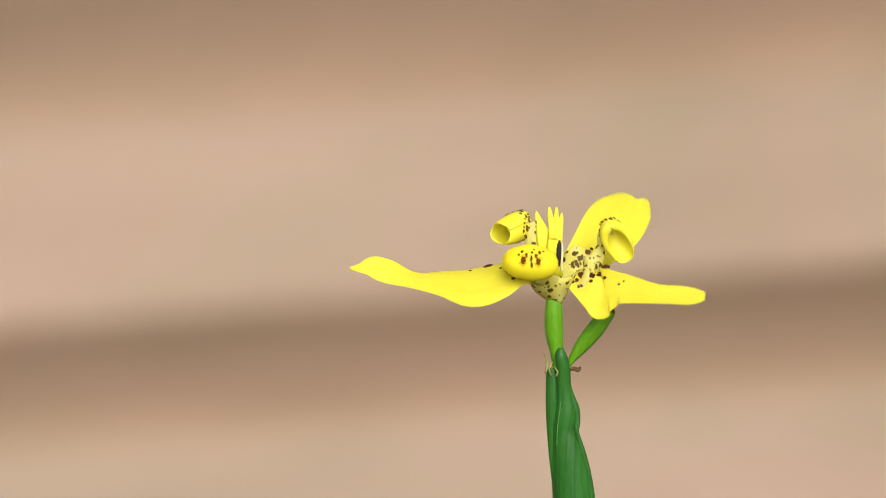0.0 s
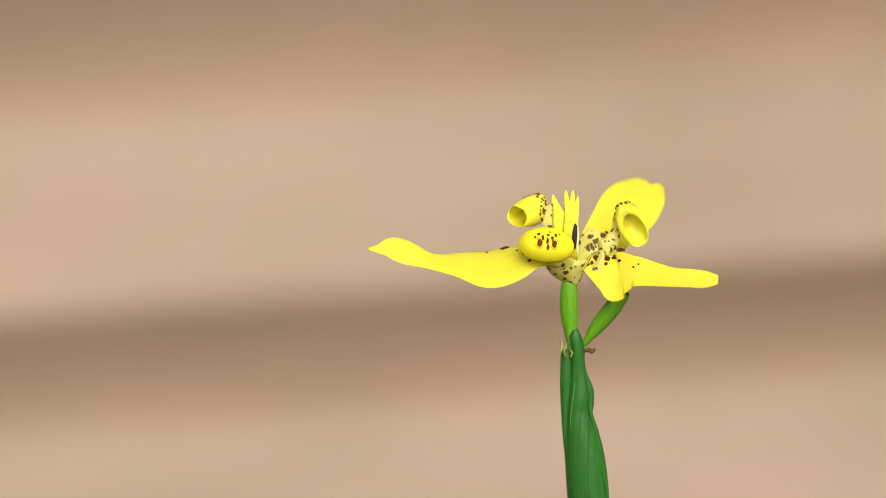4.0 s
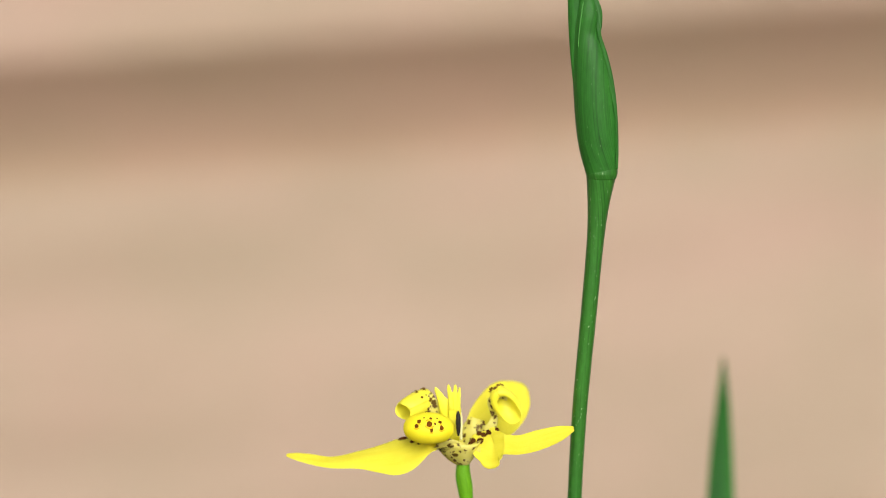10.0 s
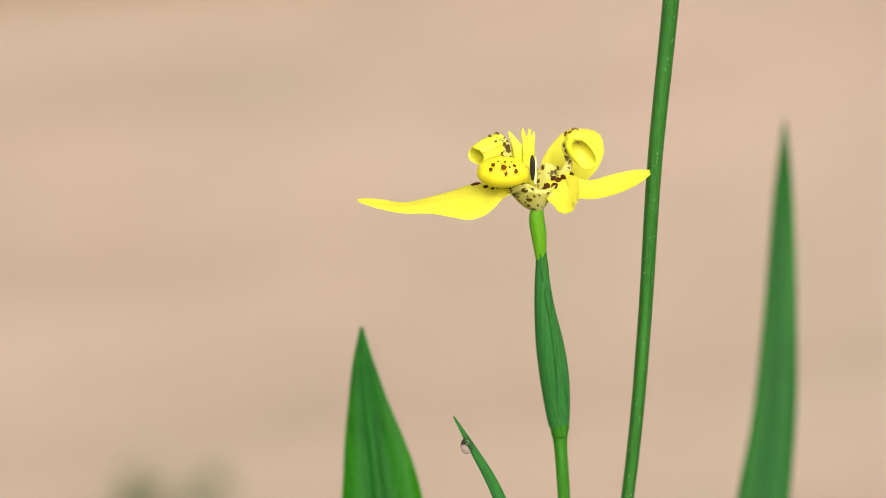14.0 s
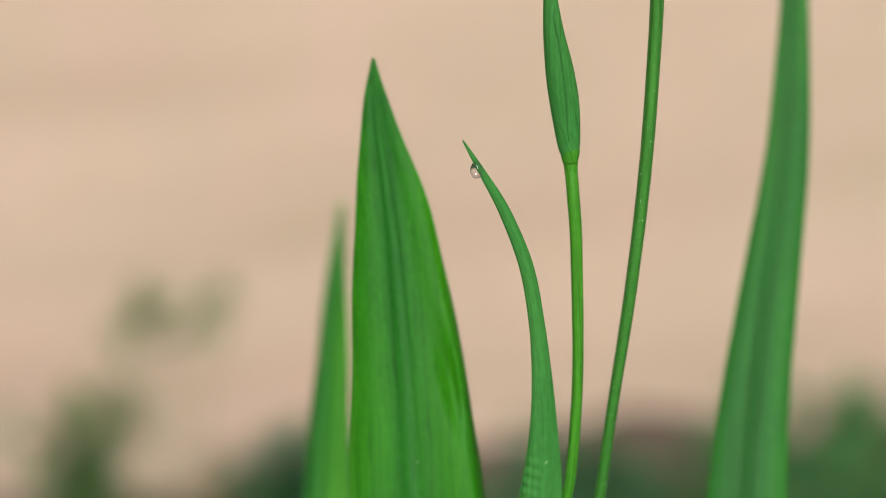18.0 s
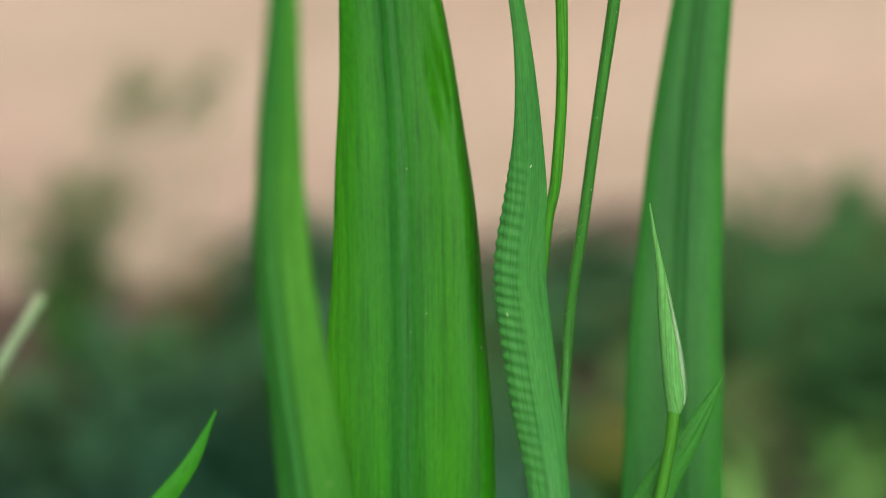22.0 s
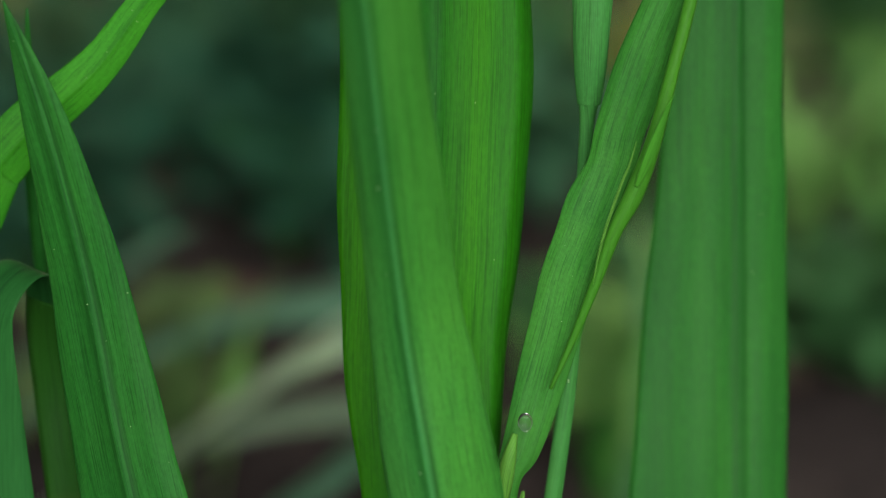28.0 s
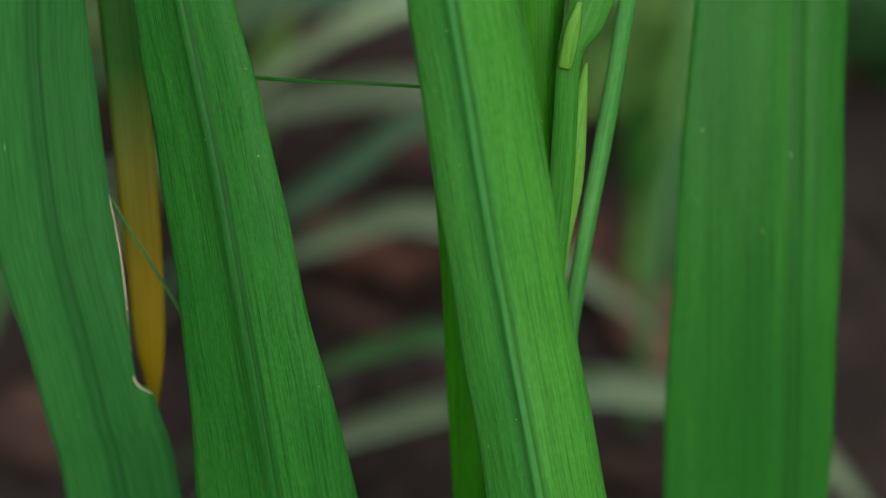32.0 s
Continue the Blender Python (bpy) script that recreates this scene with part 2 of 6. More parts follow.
YELLOWED = leaf_material("leaf_yellowed", (0.15, 0.14, 0.03), (0.24, 0.215, 0.05), (0.34, 0.30, 0.09), 0.3, 0.55)
DULL_LEAF = leaf_material("leaf_dull_grey_green", (0.12, 0.19, 0.12), (0.18, 0.26, 0.17), (0.25, 0.33, 0.23), 0.25, 0.55)
TEAL_LEAF = leaf_material("leaf_grey_teal", (0.055, 0.14, 0.085), (0.085, 0.20, 0.125), (0.13, 0.27, 0.175), 0.25, 0.5)
SHRUB_OLIVE = leaf_material("shrub_olive", (0.055, 0.10, 0.034), (0.095, 0.155, 0.055), (0.145, 0.215, 0.085), 0.25, 0.5)
TEAL_DARK = leaf_material("shrub_dark_teal", (0.024, 0.076, 0.042), (0.042, 0.122, 0.062), (0.072, 0.17, 0.085), 0.2, 0.55)
SHRUB_PALE = leaf_material("shrub_pale_green", (0.10, 0.26, 0.05), (0.18, 0.38, 0.10), (0.30, 0.50, 0.20), 0.25, 0.5)
STRAP_GREEN = leaf_material("strap_fresh_green", (0.05, 0.15, 0.03), (0.09, 0.235, 0.05), (0.15, 0.32, 0.085), 0.25, 0.5)
# darker shrub green: the shadow in the crown's gaps is put into the colour
SHRUB_SHADED = leaf_material("shrub_shaded_green", (0.010, 0.044, 0.026), (0.020, 0.076, 0.044), (0.038, 0.118, 0.066), 0.2, 0.55)


def petal_material():
    m, n, l, b = material("petal_yellow", 0.5, 0.25)
    uv = n.new("ShaderNodeUVMap").outputs[0]
    v = noise_tex(n, l, stretched(n, l, uv, (1100, 60, 1)), 1.0, 3.0)
    w = noise_tex(n, l, stretched(n, l, uv, (120, 60, 1)), 1.0, 3.0)
    c = ramp(n, ((0.3, (0.83, 0.765, 0.035)), (0.72, (0.89, 0.835, 0.065))))
    l.new(v.outputs[0], c.inputs[0])
    g = ramp(n, ((0.3, (0.9, 0.87, 0.8)), (0.7, (1.04, 1.04, 1.3))))
    l.new(w.outputs[0], g.inputs[0])
    col = mixed(n, l, 1.0, c.outputs[0], g.outputs[0], "MULTIPLY")
    fine = noise_tex(n, l, stretched(n, l, uv, (3600, 2600, 1)), 1.0, 3.0)
    h = ramp(n, ((0.32, (0.94, 0.92, 0.75)), (0.55, (1.0, 1.0, 1.0)), (0.7, (1.05, 1.06, 1.5))))
    l.new(fine.outputs[0], h.inputs[0])
    col = mixed(n, l, 0.8, col, h.outputs[0], "MULTIPLY")
    l.new(col, b.inputs["Base Color"])
    bumped(n, l, b, fine.outputs[0], 0.35, 0.00015)
    thin(m, n, l, b, (0.88, 0.84, 0.06), 0.3)
    return m


def inner_material(name, c0, c1, share=0.42):
    m, n, l, b = material(name, 0.45, 0.3)
    tc = n.new("ShaderNodeTexCoord").outputs["Object"]
    w = noise_tex(n, l, tc, 260, 3.0)
    c = ramp(n, ((0.3, c0), (0.7, c1)))
    l.new(w.outputs[0], c.inputs[0])
    l.new(c.outputs[0], b.inputs["Base Color"])
    bumped(n, l, b, w.outputs[0], 0.5, 0.0004)
    thin(m, n, l, b, c1, share)
    return m


def throat_material():
    """Cream with brown blotches."""
    m, n, l, b = material("throat_cream_brown", 0.5, 0.25)
    tc = n.new("ShaderNodeTexCoord").outputs["Object"]
    v = n.new("ShaderNodeTexVoronoi")
    v.inputs["Scale"].default_value, v.inputs["Randomness"].default_value = 760, 0.95
    warp = noise_tex(n, l, tc, 700, 2.0)
    l.new(mixed(n, l, 0.0022, tc, warp.outputs[1], "ADD"), v.inputs["Vector"])
    size = noise_tex(n, l, tc, 300, 2.0)
    add = n.new("ShaderNodeMath")
    add.operation = "ADD"
    l.new(v.outputs["Distance"], add.inputs[0])
    sc = n.new("ShaderNodeMath")
    sc.operation, sc.inputs[1].default_value = "MULTIPLY", 0.55
    l.new(size.outputs[0], sc.inputs[0])
    l.new(sc.outputs[0], add.inputs[1])
    k = ramp(n, ((0.555, (1, 1, 1)), (0.67, (0, 0, 0))))
    l.new(add.outputs[0], k.inputs[0])
    base = ramp(n, ((0.35, (0.80, 0.74, 0.12)), (0.7, (0.86, 0.82, 0.28))))
    l.new(size.outputs[0], base.inputs[0])
    col = mixed(n, l, k.outputs[0], base.outputs[0], (0.11, 0.055, 0.008))
    l.new(col, b.inputs["Base Color"])
    thin(m, n, l, b, mixed(n, l, 0.8, (0.82, 0.78, 0.3), col, "MULTIPLY"), 0.4)
    return m


def plain(name, c0, c1, scale, rough=0.6, spec=0.3, bump=0.3, dist=0.001):
    m, n, l, b = material(name, rough, spec)
    tc = n.new("ShaderNodeTexCoord").outputs["Object"]
    x = noise_tex(n, l, tc, scale, 5.0)
    c = ramp(n, ((0.3, c0), (0.7, c1)))
    l.new(x.outputs[0], c.inputs[0])
    l.new(c.outputs[0], b.inputs["Base Color"])
    bumped(n, l, b, x.outputs[0], bump, dist)
    return m


PETAL, INNER, THROAT = petal_material(), inner_material("petal_deep_yellow", (0.93, 0.83, 0.02), (0.96, 0.88, 0.04), 0.28), throat_material()
ROLLED = inner_material("petal_rolled_yellow", (0.90, 0.83, 0.03), (0.94, 0.90, 0.09), 0.3)
SPOT = plain("spot_brown", (0.045, 0.015, 0.004), (0.10, 0.036, 0.007), 900, 0.9, 0.05)
HALO = plain("spot_halo_orange", (0.60, 0.38, 0.010), (0.78, 0.56, 0.015), 900, 0.7, 0.1)
FAINT_SPOT = plain("spot_orange_brown", (0.08, 0.025, 0.004), (0.17, 0.055, 0.005), 900, 0.9, 0.05)
FILAMENT = plain("filament_cream", (0.62, 0.60, 0.26), (0.74, 0.72, 0.36), 600, 0.5)
MOTTLE = plain("mottle_olive_brown", (0.09, 0.05, 0.008), (0.20, 0.115, 0.018), 900, 0.9, 0.05)
ANTHER = plain("anther_black", (0.008, 0.006, 0.005), (0.02, 0.015, 0.01), 900, 0.6)
DRY = plain("dry_tissue", (0.16, 0.18, 0.04), (0.38, 0.40, 0.12), 500, 0.8)
DRY_BROWN = plain("withered_brown", (0.06, 0.035, 0.012), (0.17, 0.10, 0.035), 700, 0.85)
EDGE = plain("torn_edge_straw", (0.42, 0.34, 0.2), (0.6, 0.52, 0.36), 500, 0.8)
LITTER_TAN = plain("dead_leaf_tan", (0.07, 0.05, 0.036), (0.17, 0.115, 0.08), 60, 0.8, 0.2, 0.5, 0.002)
RED_LITTER = plain("dead_leaf_red_brown", (0.06, 0.030, 0.022), (0.15, 0.07, 0.050), 60, 0.8, 0.2, 0.5, 0.002)
LITTER = plain("dead_leaf_brown", (0.035, 0.022, 0.018), (0.085, 0.048, 0.036), 60, 0.8, 0.2, 0.5, 0.002)


def soil_material():
    m, n, l, b = material("soil_dark", 0.95, 0.15)
    tc = n.new("ShaderNodeTexCoord").outputs["Object"]
    big = noise_tex(n, l, tc, 3.0, 5.0)
    small = noise_tex(n, l, tc, 70.0, 6.0, 0.65)
    c = ramp(n, ((0.32, (0.016, 0.013, 0.012)), (0.52, (0.033, 0.0275, 0.025)), (0.72, (0.07, 0.058, 0.051))))
    l.new(small.outputs[0], c.inputs[0])
    g = ramp(n, ((0.35, (0.7, 0.68, 0.66)), (0.7, (1.3, 1.2, 1.1))))
    l.new(big.outputs[0], g.inputs[0])
    col = mixed(n, l, 1.0, c.outputs[0], g.outputs[0], "MULTIPLY")
    # dry pale dust along the foot of the wall
    sep = n.new("ShaderNodeSeparateXYZ")
    l.new(tc, sep.inputs[0])
    off = n.new("ShaderNodeMath")
    off.operation, off.inputs[1].default_value = "MULTIPLY", -0.1
    l.new(sep.outputs[0], off.inputs[0])
    near = n.new("ShaderNodeMath")
    l.new(sep.outputs[1], near.inputs[0])
    l.new(off.outputs[0], near.inputs[1])
    rag = n.new("ShaderNodeMath")
    rag.operation, rag.inputs[1].default_value, rag.inputs[2].default_value = "MULTIPLY_ADD", 0.5, -0.5
    l.new(big.outputs[0], rag.inputs[0])
    add = n.new("ShaderNodeMath")
    l.new(near.outputs[0], add.inputs[0])
    l.new(rag.outputs[0], add.inputs[1])
    k = ramp(n, ((0.62, (0, 0, 0)), (0.95, (1, 1, 1))))
    l.new(add.outputs[0], k.inputs[0])
    col = mixed(n, l, k.outputs[0], col, (0.11, 0.085, 0.066))
    # unseen pale ground from the camera backwards, added to bounce light up
    away = n.new("ShaderNodeMath")
    away.operation, away.inputs[1].default_value, away.inputs[2].default_value = "MULTIPLY_ADD", -0.5, 0.0
    l.new(sep.outputs[1], away.inputs[0])
    k = ramp(n, ((0.25, (0, 0, 0)), (0.45, (1, 1, 1))))
    l.new(away.outputs[0], k.inputs[0])
    l.new(mixed(n, l, k.outputs[0], col, (0.33, 0.27, 0.20)), b.inputs["Base Color"])
    bumped(n, l, b, small.outputs[0], 0.8, 0.006)
    return m


def wall_material(name, low, middle, high):
    """Plaster with long faint streaks and stains."""
    m, n, l, b = material(name, 0.9, 0.15)
    tc = n.new("ShaderNodeTexCoord").outputs["Object"]
    streak = noise_tex(n, l, stretched(n, l, tc, (1.6, 1.0, 11.0)), 1.0, 4.0)
    stain = noise_tex(n, l, stretched(n, l, tc, (5.0, 5.0, 7.0)), 1.0, 3.0)
    grain = noise_tex(n, l, tc, 220, 5.0)
    c = ramp(n, ((0.32, low), (0.5, middle), (0.7, high)))
    l.new(streak.outputs[0], c.inputs[0])
    g = ramp(n, ((0.3, (0.92, 0.95, 0.91)), (0.5, (1.0, 0.99, 0.98)), (0.7, (1.06, 0.99, 1.02))))
    l.new(stain.outputs[0], g.inputs[0])
    col = mixed(n, l, 1.0, c.outputs[0], g.outputs[0], "MULTIPLY")
    h = ramp(n, ((0.3, (0.93, 0.93, 0.93)), (0.7, (1.05, 1.05, 1.05))))
    l.new(grain.outputs[0], h.inputs[0])
    l.new(mixed(n, l, 1.0, col, h.outputs[0], "MULTIPLY"), b.inputs["Base Color"])
    bumped(n, l, b, grain.outputs[0], 0.4, 0.002)
    return m


SOIL = soil_material()
PLASTER = wall_material("plaster_tan", (0.328, 0.248, 0.178), (0.377, 0.287, 0.212), (0.406, 0.311, 0.233))
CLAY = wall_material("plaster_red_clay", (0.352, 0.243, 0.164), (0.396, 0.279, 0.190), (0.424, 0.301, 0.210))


def water_material():
    m, n, l, b = material("water_clear", 0.0, 0.5)
    b.inputs["Transmission Weight"].default_value, b.inputs["IOR"].default_value = 1.0, 1.33
    return m


WATER = water_material()


# ---- mesh helpers ----
def part(name, bm, mat, parent=None, label="", at=(0, 0, 0), smooth=True):
    me = bpy.data.meshes.new(name)
    bm.to_mesh(me)
    bm.free()
    for p in me.polygons:
        p.use_smooth = smooth
    me.materials.append(mat)
    ob = new(name, me)
    ob.parent, ob.location = parent, at
    return tagged(ob, label)


def holder(name, label, category, at=(0, 0, 0), group=""):
    ob = new(name)
    ob.location, ob.empty_display_size = at, 0.02
    return tagged(ob, label, category, group)


def curve_at(rows, u):
    """Smooth interpolation (Catmull-Rom) through rows of numbers, u from 0 to 1."""
    k = len(rows) - 1
    i = min(int(u * k), k - 1)
    f = u * k - i
    p = [np.array(rows[min(max(j, 0), k)], float) for j in (i - 1, i, i + 1, i + 2)]
    return 0.5 * (2 * p[1] + (p[2] - p[0]) * f + (2 * p[0] - 5 * p[1] + 4 * p[2] - p[3]) * f * f + (3 * (p[1] - p[2]) + p[3] - p[0]) * f ** 3)


def unit(v):
    return v / max(np.linalg.norm(v), 1e-9)


def sheet(place, nu, nv, thick, lengths=None, bm=None):
    """A thin leaf with two faces and closed rims from place(u, v) -> point, normal, uv; u along it, v from -1 to 1 across."""
    bm = bm or bmesh.new()
    layer = bm.loops.layers.uv.verify()
    tex = {}
    grid = []
    for side in (0.5, -0.5):
        rows = []
        for i in range(nu + 1):
            line = []
            for j in range(nv + 1):
                v = -1 + 2 * j / nv
                p, nrm, uv = place(i / nu, v)
                edge = 1 - 0.75 * abs(v) ** 4
                vert = bm.verts.new(p + nrm * thick * side * edge)
                tex[vert] = uv
                line.append(vert)
            rows.append(line)
        grid.append(rows)
    a, b = grid
    quads = []
    for i in range(nu):
        for j in range(nv):
            quads.append((a[i][j], a[i][j + 1], a[i + 1][j + 1], a[i + 1][j]))
            quads.append((b[i][j], b[i + 1][j], b[i + 1][j + 1], b[i][j + 1]))
        quads.append((a[i][0], a[i + 1][0], b[i + 1][0], b[i][0]))
        quads.append((a[i][nv], b[i][nv], b[i + 1][nv], a[i + 1][nv]))
    for j in range(nv):
        quads.append((a[0][j], b[0][j], b[0][j + 1], a[0][j + 1]))
        quads.append((a[nu][j], a[nu][j + 1], b[nu][j + 1], b[nu][j]))
    for q in quads:
        f = bm.faces.new(q)
        for loop in f.loops:
            loop[layer].uv = tex[loop.vert]
    return bm


def blade_surface(rows, ribs=5, rib=0.0002, wave=0.0, offset=0.0, waves=9, seed=0, midrib=0.0, mid=0.0, fold=0.0):
    """Rows along the blade: x, y, z, width, turn (degrees about its own length), cup (hollow as part of the width)."""
    pts = [curve_at(rows, i / 60)[:3] for i in range(61)]
    length = [0.0]
    for p, q in zip(pts, pts[1:]):
        length.append(length[-1] + float(np.linalg.norm(q - p)))

    def place(u, v):
        c = curve_at(rows, u)
        t = unit(curve_at(rows, min(u + 0.01, 1))[:3] - curve_at(rows, max(u - 0.01, 0))[:3])
        turn = radians(c[4])
        front = np.array((math.sin(turn), -math.cos(turn), 0))
        s = unit(np.cross(t, front))
        nrm = unit(np.cross(s, t))
        h = c[3] / 2
        lift = c[5] * c[3] * (0.4 - v * v) + rib * min(1, c[3] / 0.02) * math.cos(v * math.pi * ribs)
        mid0 = mid[0] + mid[1] * u if isinstance(mid, tuple) else mid
        lift += midrib * min(1, c[3] / 0.02) * (math.exp(-((v - mid0) / 0.05) ** 2) - 0.6 * math.exp(-((v - mid0 - 0.1) / 0.06) ** 2))
        lift -= fold * h * (math.sqrt((v - mid0) ** 2 + 0.004) - 0.4)
        d = u * length[-1]
        lift += wave * v * math.sin(d * 2 * math.pi * waves + seed + 2 * v)
        lift += 0.0012 * h / 0.02 * math.sin(d * 31 + seed * 1.7)
        side = v * h * (1 + 0.012 * math.sin(d * 140 + seed * 3 + v))
        p = c[:3] + s * (side + offset) + nrm * lift
        return p, nrm, ((v - mid0) * h, d + seed * 0.37)
    return place, length[-1]


def tube(rows, n=40, ring=14, bm=None, ribs=0.0, closed=True):
    """Rows: x, y, z, radius across, radius in depth."""
    bm = bm or bmesh.new()
    layer = bm.loops.layers.uv.verify()
    tex, rings, d = {}, [], 0.0
    last = None
    for i in range(n + 1):
        u = i / n
        c = curve_at(rows, u)
        t = unit(curve_at(rows, min(u + 0.01, 1))[:3] - curve_at(rows, max(u - 0.01, 0))[:3])
        s = unit(np.cross(t, (0, -1, 0)))
        f = np.cross(s, t)
        d += 0 if last is None else float(np.linalg.norm(c[:3] - last))
        last = c[:3]
        line = []
        for k in range(ring):
            w = 2 * math.pi * k / ring
            r = 1 + ribs * math.cos(w * 6)
            vert = bm.verts.new(c[:3] + s * math.cos(w) * max(c[3], 5e-5) * r + f * math.sin(w) * max(c[4], 5e-5) * r)
            tex[vert] = (abs(w - math.pi) * max(c[3], 1e-4), d)
            line.append(vert)
        rings.append(line)
    faces = [(rings[i][k], rings[i][(k + 1) % ring], rings[i + 1][(k + 1) % ring], rings[i + 1][k]) for i in range(n) for k in range(ring)]
    if closed:
        faces += [tuple(reversed(rings[0])), tuple(rings[-1])]
    for q in faces:
        f = bm.faces.new(q)
        for loop in f.loops:
            loop[layer].uv = tex[loop.vert]
    return bm


def shifted(rows, base):
    return [(r[0] - base[0], r[1] - base[1], r[2] - base[2], *r[3:]) for r in rows]


# ---- ground and wall ----
def fall(x, y):
    """The bed falls away towards the wall, on one side sooner than on the other."""
    b = min(1.0, max(0.0, (x + 0.12) / 0.40))
    b = b * b * (3 - 2 * b)
    a = min(1.0, max(0.0, (y - 1.22 + 0.37 * b) / (0.34 + 0.21 * b)))
    return -(0.102 - 0.055 * math.exp(-((x - 0.07) / 0.16) ** 2)) * a * a * (3 - 2 * a)


def build_ground():
    bm = bmesh.new()
    n = 150
    axis = [math.copysign(0.9 * (math.exp(abs(k) * 0.092) - 1) / 9 if abs(k) else 0, k) for k in range(-n // 2, n // 2 + 1)]
    k = 1200 / axis[-1]
    verts = []
    for yy in axis:
        line = []
        for xx in axis:
            x, y = xx, yy + 0.5
            near = 1 / (1 + (xx * xx + yy * yy) * 0.3)
            z = near * (0.014 * noise.noise((x * 9, y * 9, 1)) + 0.007 * noise.noise((x * 34, y * 34, 4))) - 0.004 + fall(x, y)
            far = max(1.0, k) if max(abs(xx), abs(yy)) > axis[-2] - 1e-6 else 1
            line.append(bm.verts.new((x * far, y * far, z)))
        verts.append(line)
    for i in range(n):
        for j in range(n):
            bm.faces.new((verts[i][j], verts[i][j + 1], verts[i + 1][j + 1], verts[i + 1][j]))
    tagged(part("ground", bm, SOIL), "dark moist garden soil with crumbs and litter", "soil", "", "structure")


def wall_course(z0, z1, front, rounded=0.0, depth=0.0, half=7.0):
    """One long course of the wall, its face slightly wavy, its lower part leaning back."""
    bm = bmesh.new()
    rows = []
    steps, ends = 40, 90
    for i in range(steps + 1):
        f = (i / steps) ** 1.6
        z = z0 + (z1 - z0) * f
        g = min(1.0, (z - z0) / rounded) if rounded else 1.0
        back = depth * (1 - g ** 1.55)
        line = []
        for j in range(ends + 1):
            x = -half + 2 * half * j / ends
            y = front + back + 0.004 * noise.noise((x * 2.3, z * 5, 3))
            line.append(bm.verts.new((x, y, z)))
        rows.append(line)
    top = [bm.verts.new((v.co.x, 0.22, z1)) for v in rows[-1]]
    low = [bm.verts.new((v.co.x, 0.22, z0)) for v in rows[0]]
    rows = [low] + rows + [top, low]
    for a, b in zip(rows, rows[1:]):
        for j in range(ends):
            bm.faces.new((a[j], a[j + 1], b[j + 1], b[j]))
    bm.faces.new([r[0] for r in rows[:-1]])
    bm.faces.new([r[-1] for r in reversed(rows[:-1])])
    return bm


def build_wall():
    """Three courses; each one stands out over the one below and shades its upper edge."""
    wall = holder("wall_north", "long tan plastered garden wall, its courses sloping and stepped out upwards", "wall", (0, 1.62, -0.025))
    wall.rotation_euler = (0, radians(-3.8), radians(6))
    tagged(wall, kind="structure")
    part("course", wall_course(-1.1, 0.448, 0.060), PLASTER, wall, smooth=False)
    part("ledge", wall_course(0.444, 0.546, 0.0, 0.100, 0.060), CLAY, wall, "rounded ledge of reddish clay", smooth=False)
    part("course", wall_course(0.546, 0.682, 0.0), PLASTER, wall, smooth=False)
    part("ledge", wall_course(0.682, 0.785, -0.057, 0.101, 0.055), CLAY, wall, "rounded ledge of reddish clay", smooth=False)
    part("course", wall_course(0.785, 1.25, -0.057), PLASTER, wall, smooth=False)



# ---- the iris ----
PLANT = holder("iris_plant", "clump of yellow walking iris with sword leaves and two open flowers", "plant")


def leaf(rows, mat, base, label="", name="leaf", cols=26, steps=90, ribs=5, rib=0.0002, wave=0.0, seed=0, thick=0.0005, waves=9, midrib=0.0, mid=0.0, fold=0.0):
    place, _ = blade_surface(shifted(rows, base), ribs, rib, wave, 0.0, waves, seed, midrib, mid, fold)
    return part(name, sheet(place, steps, cols, thick), mat, PLANT, label, base)


def build_big_leaf():
    rows = [(-0.0380, -0.0510, 0.0000, 0.0120, 0, 0.05), (-0.0405, -0.0520, 0.1399, 0.0161, 0, 0.05), (-0.0436, -0.0530, 0.2208, 0.0197, 0, 0.05),
            (-0.0466, -0.0424, 0.2957, 0.0246, 0, 0.05), (-0.0484, -0.0301, 0.3405, 0.0328, 0, 0.06), (-0.0467, -0.0175, 0.3863, 0.0385, 0, 0.06),
            (-0.0465, -0.0044, 0.4339, 0.0342, 0, 0.06), (-0.0480, 0.012, 0.483, 0.0272, 0, 0.07), (-0.0520, 0.024, 0.523, 0.0179, 0, 0.06), (-0.0559, 0.031, 0.548, 0.0068, 0, 0.03), (-0.0569, 0.034, 0.5600, 0.0006, 0, 0.0)]
    base = (-0.0380, -0.0510, 0.0000)
    place, _ = blade_surface(shifted(rows, base), 3, 0.00014, 0.0, 0.0, 9, 1, 0.0004, -0.1, -0.1)

    def creased(u, v):
        p, nrm, uv = place(u, v)
        z = p[2]
        turned = min(1.0, max(0.0, (0.535 - z) / 0.03)) * min(1.0, max(0.0, (z - 0.27) / 0.05))
        back = 0.0030 * turned * max(0.0, v - 0.84) / 0.16
        dent = 0.0026 * math.exp(-((v - 0.66 - (0.497 - z) * 9) / 0.14) ** 2 - ((z - 0.497) / 0.008) ** 2)
        return p - nrm * (back + dent) - np.array((0.0009 * turned * max(0.0, v - 0.84) / 0.16, 0, 0)), nrm, uv
    return part("leaf", sheet(creased, 120, 32, 0.0005), BIG_LEAF, PLANT, "broad mid-green sword leaf, one margin turned back", base)


